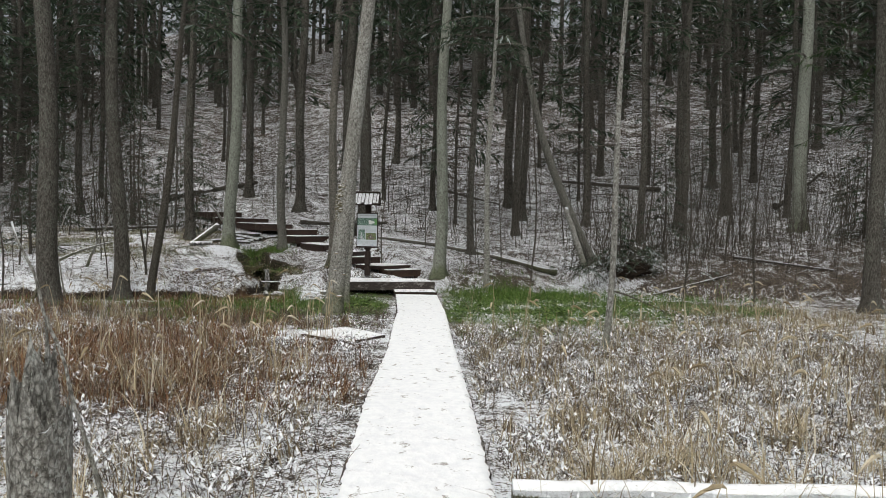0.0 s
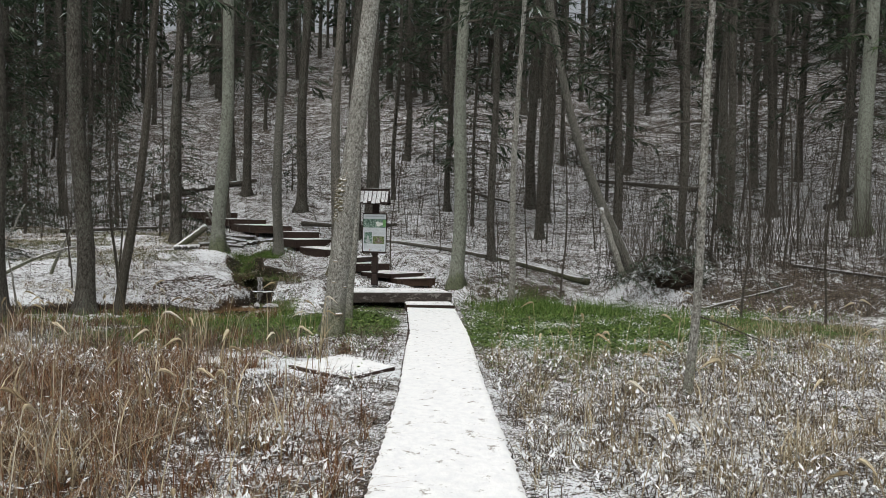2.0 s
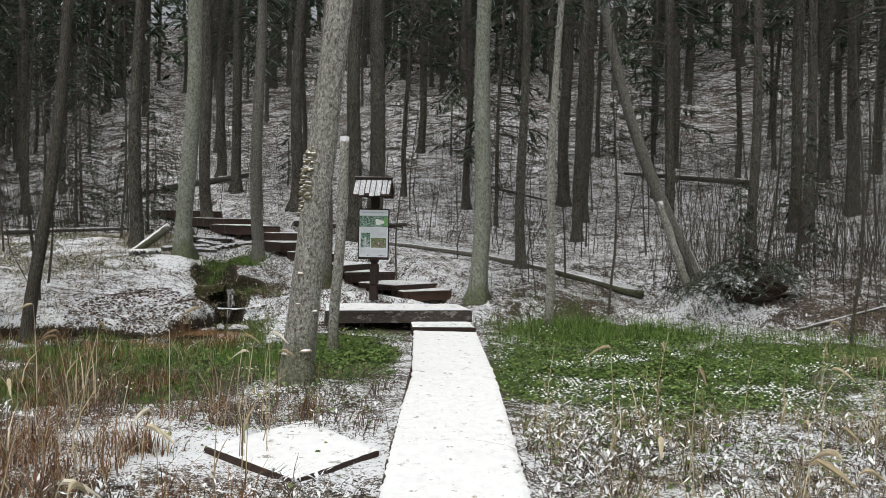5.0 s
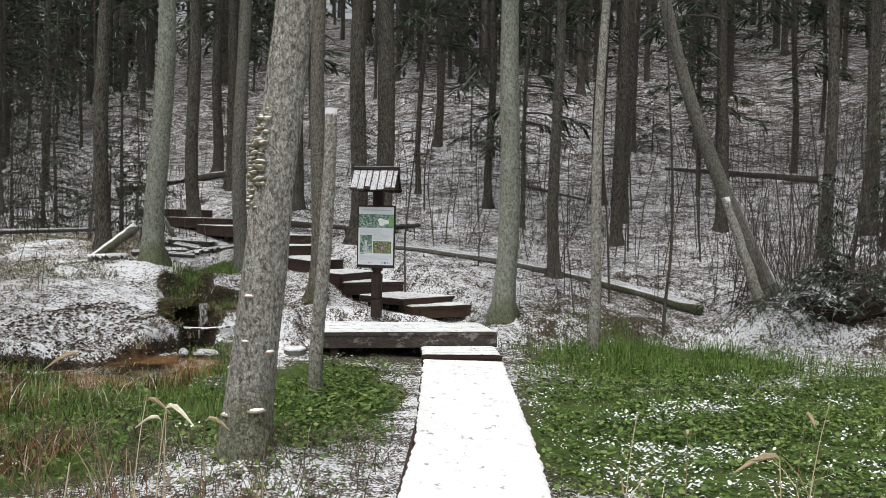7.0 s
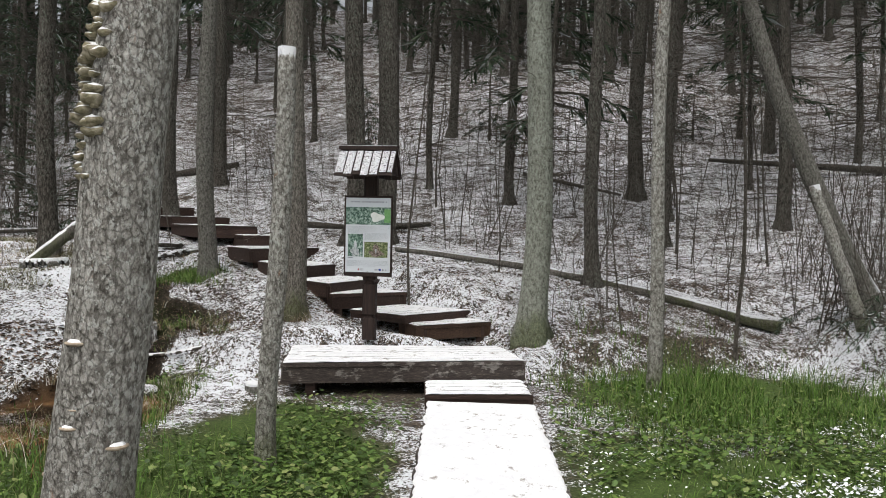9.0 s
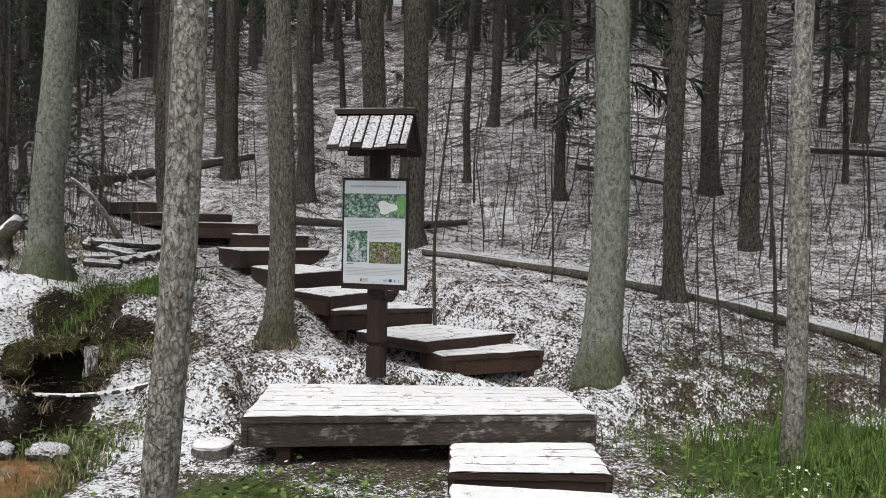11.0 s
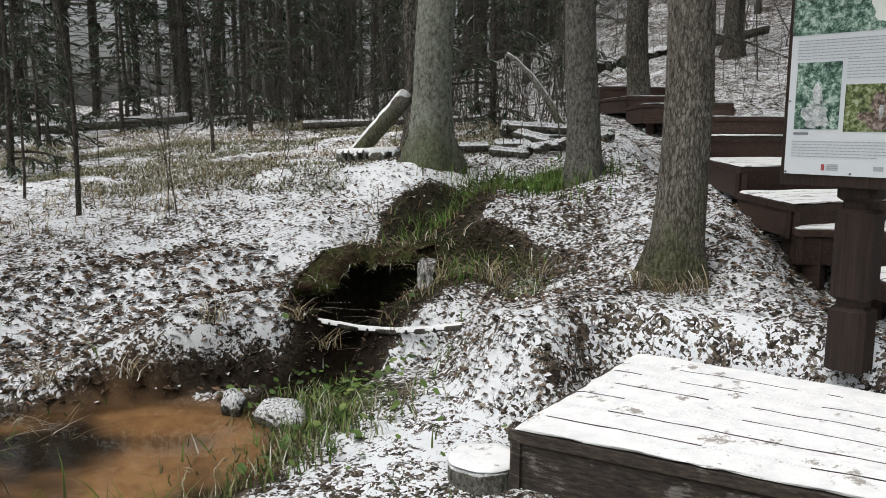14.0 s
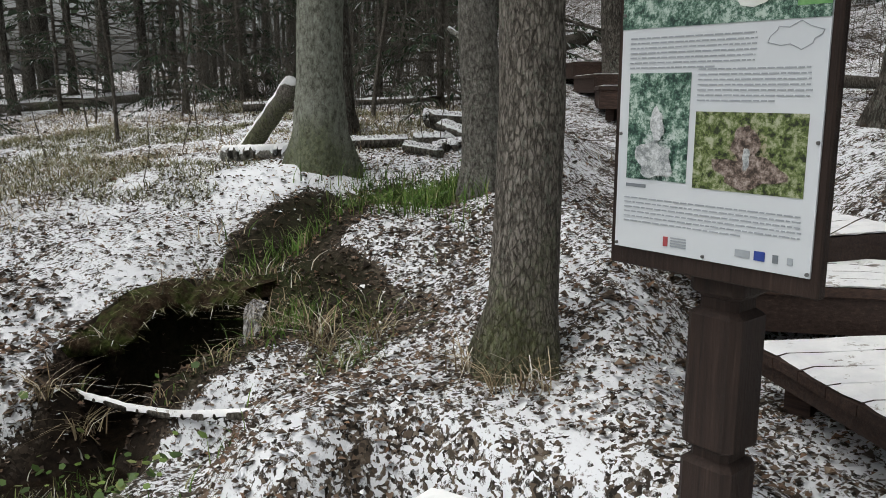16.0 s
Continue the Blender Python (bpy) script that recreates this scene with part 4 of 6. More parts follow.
    for name, u, v, ru, rv, m3, sd in (("photo_brook_water", 0.215, 0.73, 0.10, 0.052, pale, 1), ("photo_brook_water", 0.225, 0.635, 0.035, 0.05, pale, 2), ("photo_rock", 0.69, 0.745, 0.17, 0.045, stone, 3), ("photo_rock", 0.68, 0.67, 0.06, 0.05, stone, 4), ("photo_trickle", 0.685, 0.71, 0.016, 0.03, pale, 5)):
        cx, cz = P(u, v)
        ring = []
        for i in range(22):
            a = 2 * math.pi * i / 22
            q = 1 + 0.45 * noise.noise((math.cos(a) * 1.8 + sd * 5, math.sin(a) * 1.8, sd))
            ring.append(Vector((cx + ru * w * q * math.cos(a), yb - (0.0066 if m3 is stone else 0.0074), cz + rv * h * q * math.sin(a))))
        s = Soup()
        s.add(ring, [tuple(range(22))])
        part(name, s, m3, sh)
    # lines of unreadable small print
    rows = [(0.05, 0.70, 0.385, 7), (0.425, 0.95, 0.475, 7), (0.05, 0.95, 0.845, 6)]
    for u0, u1, v0, n in rows:
        for i in range(n):
            v = v0 + i * 0.0138
            end = u1 - (0.0 if i < n - 1 else 0.3 * (u1 - u0)) - rng.uniform(0, 0.012)
            u = u0
            while u < end:
                ln = min(end - u, rng.uniform(0.012, 0.05))
                area("text_bar", u, v, u + ln, v + 0.0038, ink)
                u += ln + 0.008
    u = 0.10
    while u < 0.90:
        ln = rng.uniform(0.02, 0.032)
        area("title_bar", u, 0.045, u + ln, 0.064, ink)
        u += ln + (0.006 if rng.random() < 0.8 else 0.03)
    area("caption_bar", 0.055, 0.805, 0.17, 0.815, dark_ink)
    red = plain_material("red_emblem", (0.3, 0.05, 0.06), (0.4, 0.1, 0.1))
    blue = plain_material("blue_emblem", (0.02, 0.04, 0.2), (0.03, 0.06, 0.28))
    area("emblem", 0.285, 0.95, 0.31, 0.978, red, "small red crest")
    for i in range(4):
        area("text_bar", 0.325, 0.949 + i * 0.008, 0.41, 0.953 + i * 0.008, ink)
    area("emblem", 0.66, 0.953, 0.73, 0.973, ink)
    area("emblem", 0.75, 0.95, 0.80, 0.975, blue, "small blue emblem")
    area("emblem", 0.835, 0.953, 0.86, 0.975, dark_ink)
    area("emblem", 0.90, 0.955, 0.925, 0.973, ink)
    # faint outline map
    s = Soup()
    cx, cz = P(0.86, 0.40)
    pts = []
    for i in range(15):
        a = 2 * math.pi * i / 14
        pts.append(Vector((cx + 0.052 * math.cos(a) * (1 + 0.2 * math.sin(4 * a)), yb - 0.003, cz + 0.022 * math.sin(a) * (1 + 0.3 * math.cos(5 * a)))))
    s.tube(pts, [0.0008] * 15, 4, False)
    part("outline_map", s, ink, sh)
    steel = plain_material("screw_steel", (0.1, 0.1, 0.1), (0.25, 0.25, 0.25), 0.4, 60, 0.5, 0.8)
    for u in (0.012, 0.5, 0.988):
        for v in (0.01, 0.32, 0.66, 0.99):
            if u == 0.5 and v in (0.32, 0.66):
                continue
            px, pz = P(u, v)
            s = Soup()
            s.tube([(px, yb - 0.006, pz), (px, yb - 0.001, pz)], [0.0035, 0.0045], 8)
            part("screw", s, steel, sh)
    # roof
    rx0, rx1, ry, rz = X(-1.46), X(-0.85), -0.06, Z(1.985)
    for sg in (-1, 1):
        ez, ey = Z(1.69), ry + sg * 0.255
        slope = Vector((0, ey - ry, ez - rz))
        nrm = Vector((0, -slope.z * sg, abs(slope.y))).normalized() if sg > 0 else Vector((0, slope.z, abs(slope.y))).normalized()
        u = rx0
        i = 0
        while u < rx1 - 0.01:
            wv = min(rng.uniform(0.07, 0.115), rx1 - u)
            s = Soup()
            ext = rng.uniform(0.97, 1.04)
            tilt = rng.uniform(-0.006, 0.006)
            a, b2 = Vector((u + 0.002, ry, rz)), Vector((u + wv - 0.002, ry, rz))
            c, d = b2 + slope * ext, a + slope * ext
            top = [a + nrm * 0.012, b2 + nrm * (0.012 + tilt), c + nrm * (0.012 + tilt), d + nrm * 0.012]
            bot = [a, b2, c, d]
            s.add(top + bot, [(0, 1, 2, 3), (7, 6, 5, 4), (0, 4, 5, 1), (1, 5, 6, 2), (2, 6, 7, 3), (3, 7, 4, 0)])
            shingle = part("shingle", s, WOOD_POST, panel)
            if sg < 0:
                s = Soup()
                j = rng.uniform(0.0, 0.06)
                top2 = [p + nrm * (0.004 + 0.007) for p in top]
                low = [p + nrm * 0.003 for p in top]
                cut = 1.0 - rng.uniform(0.02, 0.14)
                for q in (top2, low):
                    q[2] = q[1].lerp(q[2], cut)
                    q[3] = q[0].lerp(q[3], cut + rng.uniform(-0.03, 0.03))
                    ins = Vector((0.006, 0, 0))
                    q[0], q[3], q[1], q[2] = q[0] + ins + slope * 0.12, q[3] + ins, q[1] - ins + slope * 0.12, q[2] - ins
                s.add(top2 + low, [(0, 1, 2, 3), (0, 4, 5, 1), (1, 5, 6, 2), (2, 6, 7, 3), (3, 7, 4, 0)])
                part("snow", s, SNOW_THIN, shingle, "thin patchy snow")
            u += wv
            i += 1
    s = Soup()
    s.box((rx0 - 0.01, ry - 0.055, rz - 0.008), (rx1 + 0.01, ry - 0.03, rz + 0.03), 0.003)
    s.box((rx0 - 0.01, ry - 0.03, rz + 0.008), (rx1 + 0.01, ry + 0.05, rz + 0.032), 0.003)
    part("ridge_board", s, WOOD_POST, panel)
    s = Soup()
    s.box((rx0, ry - 0.052, rz + 0.033), (rx1, ry + 0.035, rz + 0.039), 0.003)
    part("snow_on_ridge", s, SNOW_THIN, panel, "thin snow")
    for gx in (rx0 + 0.03, rx1 - 0.05):
        s = Soup()
        vs = [Vector((gx + o, y, z)) for o in (0, 0.02) for y, z in ((ry, rz - 0.012), (ry - 0.22, Z(1.715)), (ry + 0.22, Z(1.715)))]
        s.add(vs, [(0, 1, 2), (5, 4, 3), (0, 3, 4, 1), (1, 4, 5, 2), (2, 5, 3, 0)])
        part("gable_board", s, WOOD_POST, panel)
    s = bevelled_box(0.50, 0.05, 0.05)
    part("cross_beam", s, WOOD_POST, panel, m=pose(0, -0.05, Z(1.76)))


def thin_snow():
    m, t, b = mat_base("thin_snow_on_wood", 0.8, 0.2)
    v = coords(t, (1, 1, 1), True)
    n = noise_tex(t, v, 70.0, 5, 0.7)
    t.links.new(ramp(t, n, [(0.40, (0.03, 0.022, 0.018)), (0.48, (0.55, 0.56, 0.58)), (0.66, (0.80, 0.81, 0.83))]), b.inputs["Base Color"])
    bump(t, b, n, 0.6, 0.01)
    return m


SNOW_THIN = thin_snow()
finish_board()


# ---- logs, stumps, fungi ----
def bark_log(name, label, a, b2, r0, r1, mat=BARK_GREY, snow=True, seed=1, bow=0.0, cover=None):
    """A fallen stem with snow lying along its upper side."""
    a, b2 = Vector(a), Vector(b2)
    th = thing(name, label, "log", Matrix.Translation(a))
    n = 16
    wig = 0.02 * min(1.0, (b2 - a).length / 4)
    pts = [(b2 - a) * (i / n) + Vector((wig * math.sin(i * 1.3 + seed), wig * math.cos(i * 1.7 + seed), bow * math.sin(math.pi * i / n))) for i in range(n + 1)]
    rad = [r0 + (r1 - r0) * i / n for i in range(n + 1)]
    s = Soup()
    s.tube(pts, rad, 12, True, 0.2, seed)
    part("stem", s, mat, th, smooth=True)
    if snow:
        s = Soup()
        d = (b2 - a).normalized()
        side = d.cross(Vector((0, 0, 1))).normalized()
        up = side.cross(d)
        rows = []
        m = n * 4
        for i in range(m + 1):
            k = i / m * n
            j = min(n - 1, int(k))
            p = pts[j].lerp(pts[j + 1], k - j)
            r = rad[j] + (rad[j + 1] - rad[j]) * (k - j)
            g = noise.noise((i * 0.35, seed * 3.1, 0))
            wv = r * max(0.2, 0.74 + (0.06 if cover else 0.3) * g)
            hh = 0.006 + (0.003 if cover else 0.012) * max(0, 0.6 + g)
            row = []
            for u in (-1, -0.6, 0, 0.6, 1):
                o = wv * u
                lift = math.sqrt(max(0, r * r - min(o * o, r * r * 0.98))) + (hh if abs(u) < 0.9 else -0.012)
                row.append(p + side * o + up * lift)
            rows.append(row)
        s.add([v for row in rows for v in row], [(i * 5 + c, i * 5 + c + 1, i * 5 + c + 6, i * 5 + c + 5) for i in range(m) for c in range(4)])
        part("snow_cover", s, cover or SNOW_THIN, th, "line of thin snow", smooth=True)
    return th


def on_land(x, y, lift):
    return (x, y, land_at(x, y) + lift)


bark_log("fallen_log", "long grey fallen trunk with snow along its top", on_land(3.78, 21.7, 0.08), on_land(-1.25, 24.0, 0.06), 0.10, 0.055, BARK_OAK, seed=2, bow=0.13)
bark_log("meadow_log", "long snow-topped log across the clearing", on_land(-17.5, 19.8, 0.12), on_land(-13.2, 24.4, 0.12), 0.11, 0.09, BARK_OAK, seed=3)
bark_log("propped_log", "short thick snow-covered log leaning against a trunk", on_land(-5.78, 21.66, 0.04), (-5.12, 21.64, 1.10), 0.075, 0.07, BARK_OAK, seed=4, cover=SNOW)
bark_log("cut_log", "short sawn log end beside the tree roots", on_land(-5.82, 21.5, 0.05), on_land(-5.3, 21.72, 0.05), 0.06, 0.058, BARK_GREY, seed=5, cover=SNOW)
for i, (ax, ay, bx, by, r, up) in enumerate([(-5.05, 22.75, -4.35, 22.95, 0.06, 0.03), (-5.2, 23.05, -4.45, 22.75, 0.055, 0.13), (-4.95, 23.15, -4.15, 23.3, 0.065, 0.05), (-4.6, 22.5, -4.05, 22.75, 0.045, 0.02), (-4.9, 22.5, -4.45, 22.42, 0.04, 0.02),
                                             (-4.3, 22.9, -3.75, 22.6, 0.05, 0.03), (-5.1, 22.9, -4.3, 23.2, 0.05, 0.2), (-5.5, 22.45, -5.15, 22.75, 0.05, 0.02)]):
    bark_log("log", "dark snow-topped log of a low woodpile on the slope", on_land(ax, ay, r * 0.6 + up), on_land(bx, by, r * 0.7 + up * 0.6), r, r * 0.8, BARK_DARK, seed=10 + i)
for i, (ax, ay, bx, by, r) in enumerate([(-2.4, 25.8, -0.9, 26.4, 0.1), (-9.5, 24.0, -7.2, 25.6, 0.055), (-3.6, 26.2, -1.9, 25.7, 0.08),
                                          (9.0, 30.0, 5.5, 31.5, 0.1), (-9.0, 30.0, -6.0, 31.5, 0.14), (1.0, 30.5, 3.0, 29.0, 0.06), (12, 27, 15, 30, 0.12), (8.2, 20.8, 10.2, 19.6, 0.03), (5.8, 19.6, 7.8, 19.9, 0.025)]):
    bark_log("fallen_branch", "thin fallen branch lying on the snowy slope", on_land(ax, ay, r + 0.02), on_land(bx, by, r + 0.03), r, r * 0.5, BARK_TWIG, seed=30 + i)
for i, (a, b2, r) in enumerate([((-1.42, 4.0, 0.0), (-1.95, 4.05, 1.42), 0.013), ((-7.6, 16.6, 0.35), (-6.9, 16.7, 1.5), 0.025), ((-6.95, 16.6, 0.05), (-7.15, 16.5, 0.95), 0.02), ((-8.2, 18.2, 0.2), (-6.6, 18.4, 0.75), 0.045), ((-7.4, 18.8, 0.3), (-6.7, 18.6, 1.35), 0.03), ((-5.5, 24.5, 1.2), (-6.0, 24.1, 1.66), 0.05)]):
    bark_log("dead_branch", "crooked pale dead branch propped among the trees", (a[0], a[1], land_at(a[0], a[1]) - 0.02), b2, r, r * 0.4, BARK_PALE, False, seed=60 + i, bow=0.1)

bark_log("leaning_snag", "short rotten snag leaning on the mound", on_land(4.42, 20.85, 0.0), (3.85, 21.0, 1.75), 0.085, 0.06, BARK_PALE, False, seed=75)
bark_log("root_over_stream", "snow-topped root bridging the stream", (-3.66, 19.46, -0.17), (-2.86, 19.80, -0.13), 0.013, 0.018, BARK_TWIG, seed=70, bow=-0.045, cover=SNOW)
bark_log("snow_plank_edge", "snow-covered rail log across the sedge beside the boardwalk", (0.56, 4.55, -0.09), (5.2, 4.42, -0.09), 0.10, 0.10, BARK_OAK, seed=71, cover=SNOW)


def stump(name, label, x, y, z, r, h, mat, jag, snow_top, seed):
    th = thing(name, label, "stump", pose(x, y, z))
    s = Soup()
    k = 26
    rings = []
    for i in range(9):
        u = i / 8
        ring = []
        for j in range(k):
            a = 2 * math.pi * j / k
            rr = r * (1 + 0.25 * (1 - u) ** 4) * (1 + 0.13 * noise.noise((math.cos(a) * 2 + seed, math.sin(a) * 2, u * 2)))
            zz = h * u
            if i == 8:
                zz += jag * noise.noise((math.cos(a) * 3 + seed, math.sin(a) * 3, 4.0))
            ring.append(Vector((rr * math.cos(a), rr * math.sin(a), zz)))
        rings.append(ring)
    rings.append([Vector((v.x * 0.7, v.y * 0.7, v.z - jag * 0.5 * rng.random())) for v in rings[-1]])
    rings.append([Vector((v.x * 0.35, v.y * 0.35, v.z + jag * rng.uniform(-0.5, 0.4))) for v in rings[8]])
    vs = [v for ring in rings for v in ring]
    fs = [(i * k + j, i * k + (j + 1) % k, (i + 1) * k + (j + 1) % k, (i + 1) * k + j) for i in range(len(rings) - 1) for j in range(k)]
    fs.append(tuple((len(rings) - 1) * k + j for j in range(k)))
    s.add(vs, fs)
    part("stem", s, mat, th, smooth=jag < 0.02)
    if snow_top:
        s = Soup()
        rr = [(1.0, 0.004), (0.97, 0.012), (0.7, 0.017), (0.35, 0.018)]
        vs, fs = [], []
        for f, dz in rr:
            for j in range(k):
                a = 2 * math.pi * j / k
                q = r * f * (1 + 0.10 * noise.noise((math.cos(a) * 2 + seed, math.sin(a) * 2, 2)))
                vs.append(Vector((q * math.cos(a), q * math.sin(a), h + dz + 0.006 * rng.random())))
        fs = [(i * k + j, i * k + (j + 1) % k, (i + 1) * k + (j + 1) % k, (i + 1) * k + j) for i in range(3) for j in range(k)]
        fs.append(tuple(3 * k + j for j in range(k)))
        s.add(vs, fs)
        part("snow_cap", s, SNOW, th, "round cap of snow", smooth=True)
    return th


stump("stump", "sawn stump capped with white snow beside the platform", -2.02, 18.93, -0.48, 0.13, 0.16, BARK_GREY, 0.0, True, 3.0)
stump("broken_stump", "tall rotten broken stump with splintered top and snow", -1.36, 3.03, -0.2, 0.105, 1.02, BARK_PALE, 0.34, False, 5.0)


def snow_blob(x, y, z, sx, sy, sz, name, label, seed, mat):
    th = thing(name, label, "rock", pose(x, y, z))
    for part_name, f, m2, zo in (("stone", 1.0, BARK_DARK, 0.0), ("snow_cover", 0.97, mat, sz * 0.28)):
        bm = bmesh.new()
        bmesh.ops.create_icosphere(bm, subdivisions=3, radius=1.0)
        for v in bm.verts:
            nn = 1 + 0.3 * noise.noise(v.co * 1.6 + Vector((seed, 0, 0)))
            v.co = Vector((v.co.x * sx * nn * f, v.co.y * sy * nn * f, v.co.z * sz * nn * (1 if part_name == "stone" else 0.8) + zo))
        s = Soup()
        s.add([v.co.copy() for v in bm.verts], [tuple(v.index for v in fc.verts) for fc in bm.faces])
        bm.free()
        part(part_name, s, m2, th, smooth=True)


snow_blob(-3.36, 18.76, -0.40, 0.06, 0.05, 0.07, "rock", "dark stone with a snow cap in the stream", 1.0, SNOW_THIN)
snow_blob(-3.1, 18.84, -0.41, 0.15, 0.10, 0.07, "rock", "dark stone with a snow cap in the stream", 2.0, SNOW_THIN)


def fungus(x, y, z, w, ang):
    """A shelf-shaped bracket fungus with snow on it."""
    th = thing("bracket_fungus", "pale bracket fungus shelf dusted with snow on bark", "fungus", pose(x, y, z, 0, 0, ang), "bracket fungi")
    s = Soup()
    k = 12
    rows = [(0.0, 0.0), (0.55, -0.004), (0.95, -0.01), (1.0, -0.018), (0.8, -0.03), (0.1, -0.045)]
    vs = []
    for f, dz in rows:
        for j in range(k + 1):
            a = math.pi * j / k
            vs.append(Vector((w * f * math.cos(a), -w * 0.8 * f * math.sin(a), dz * w / 0.08)))
    m = k + 1
    s.add(vs, [(i * m + j, (i + 1) * m + j, (i + 1) * m + j + 1, i * m + j + 1) for i in range(len(rows) - 1) for j in range(k)])
    part("shelf", s, FUNGUS, th, smooth=True)
    s = Soup()
    vs = []
    for f, dz in ((0.0, 0.006), (0.4, 0.006), (0.65, 0.002), (0.75, -0.006)):
        for j in range(k + 1):
            a = math.pi * j / k
            vs.append(Vector((w * f * math.cos(a), -w * 0.8 * f * math.sin(a), dz)))
    s.add(vs, [(i * m + j, (i + 1) * m + j, (i + 1) * m + j + 1, i * m + j + 1) for i in range(3) for j in range(k)])
    part("snow", s, SNOW, th, smooth=True)


FUNGUS = plain_material("fungus_flesh", (0.22, 0.17, 0.12), (0.5, 0.43, 0.33), 0.8, 30)
for z, w, a in [(0.04, 0.05, -50), (0.08, 0.065, 35), (0.81, 0.04, -20), (0.52, 0.036, -15), (0.45, 0.045, 55), (0.58, 0.02, -10), (0.33, 0.037, -80)]:
    rad = 0.135 + 0.03 * math.exp(-(z + 0.17) / 0.2)
    fungus(-1.375 + 0.10 * (z + 0.17) + rad * math.sin(radians(a)), 14.15 - rad * math.cos(radians(a)), z, w, a)


def burl():
    th = thing("burl", "knobbly pale burl with moss and snow on the trunk", "burl", pose(-1.192, 14.15, 1.66))
    s = Soup()
    rg = random.Random(4)
    for i in range(95):
        z = rg.uniform(-0.30, 0.34)
        a = rg.uniform(math.pi * 0.85, math.pi * 1.38)
        rr = 0.112 + 0.018 * rg.random() + 0.03 * math.exp(-(z / 0.2) ** 2)
        bm = bmesh.new()
        bmesh.ops.create_icosphere(bm, subdivisions=2, radius=1.0)
        c = Vector((rr * math.cos(a) + 0.10 * z, rr * math.sin(a), z))
        q = rg.uniform(0.018, 0.036)
        for v in bm.verts:
            v.co = c + Vector((v.co.x * q * 1.1, v.co.y * q, v.co.z * q * 0.6)) * (1 + 0.5 * noise.noise(v.co * 2.2 + Vector((i, 0, 0))))
        s.add([v.co.copy() for v in bm.verts], [tuple(v.index for v in f.verts) for f in bm.faces])
        bm.free()
    tagged(part("growth", s, BURL, th, smooth=True), kind="stuff")


def burl_material():
    m, t, b = mat_base("burl_growth", 0.9, 0.1)
    n = noise_tex(t, coords(t), 24.0, 5, 0.7)
    g = t.nodes.new("ShaderNodeNewGeometry")
    sep = t.nodes.new("ShaderNodeSeparateXYZ")
    t.links.new(g.outputs["Normal"], sep.inputs[0])
    col = ramp(t, n, [(0.3, (0.06, 0.055, 0.03)), (0.5, (0.22, 0.2, 0.13)), (0.7, (0.42, 0.38, 0.3))])
    top = ramp(t, calc(t, "ADD", sep.outputs[2], calc(t, "MULTIPLY", n, 0.6)), [(0.85, (0, 0, 0)), (1.0, (0.9, 0.9, 0.9))])
    t.links.new(mix(t, top, col, (0.8, 0.81, 0.82)), b.inputs["Base Color"])
    bump(t, b, n, 0.8, 0.02)
    return m


BURL = burl_material()
burl()


def root_mound():
    """A low heap of brushwood and spruce tops over an old root plate, dusted with snow."""
    base = land_at(5.45, 20.6)
    th = thing("brush_heap", "low heap of dark brushwood and spruce tops dusted with snow", "brushwood", pose(5.45, 20.6, base - 0.05))
    bm = bmesh.new()
    bmesh.ops.create_icosphere(bm, subdivisions=4, radius=1.0)
    for v in bm.verts:
        nn = 1 + 0.5 * noise.noise(v.co * 2.1) + 0.25 * noise.noise(v.co * 6)
        v.co = Vector((v.co.x * 0.5 * nn, v.co.y * 0.32 * nn, max(-0.25, v.co.z * 0.24 * nn + 0.05)))
    s = Soup()
    s.add([v.co.copy() for v in bm.verts], [tuple(v.index for v in f.verts) for f in bm.faces])
    bm.free()
    part("soil", s, SOIL, th, smooth=True)
    rg = random.Random(9)
    s = Soup()
    for i in range(150):
        p = Vector((rg.gauss(0, 0.55), rg.gauss(0, 0.28), rg.uniform(0.0, 0.4)))
        a, L = rg.uniform(0, 6.283), rg.uniform(0.25, 1.0)
        d = Vector((math.cos(a), math.sin(a) * 0.6, rg.uniform(-0.15, 0.5)))
        q = [p]
        for k in range(4):
            q.append(q[-1] + (d + Vector((rg.gauss(0, 0.25), rg.gauss(0, 0.25), rg.gauss(0, 0.2)))) * L / 4)
        r = rg.uniform(0.003, 0.012)
        s.tube(q, [r, r * 0.8, r * 0.6, r * 0.4, r * 0.15], 4, False)
    tagged(part("brushwood", s, BARK_TWIG, th), kind="stuff")
    tw, ns, sn = Soup(), Soup(), Soup()
    for i in range(80):
        at = Vector((rg.gauss(-0.2, 0.75), rg.gauss(-0.05, 0.35), 0.0))
        at.z = max(0.12, 0.62 - 0.5 * at.x * at.x + rg.uniform(-0.25, 0.1))
        bough(tw, sn if i % 2 == 0 else ns, at, rg.uniform(0, 6.283), rg.uniform(0.35, 0.85), rg, 0.7, 46, 0.10)
    tagged(part("twigs", tw, BARK_TWIG, th), kind="stuff")
    tagged(part("needles", ns, NEEDLES, th), kind="stuff")
    tagged(part("snowy_needles", sn, NEEDLES_SNOW, th, "needles white with snow"), kind="stuff")


SOIL = plain_material("root_soil", (0.012, 0.009, 0.007), (0.05, 0.034, 0.024), 0.95, 14)
NEEDLES_SNOW = island_material("snowy_needles", [(0.0, (0.03, 0.05, 0.03)), (0.45, (0.07, 0.10, 0.07)), (0.6, (0.5, 0.53, 0.54)), (1.0, (0.78, 0.8, 0.82))])
root_mound()


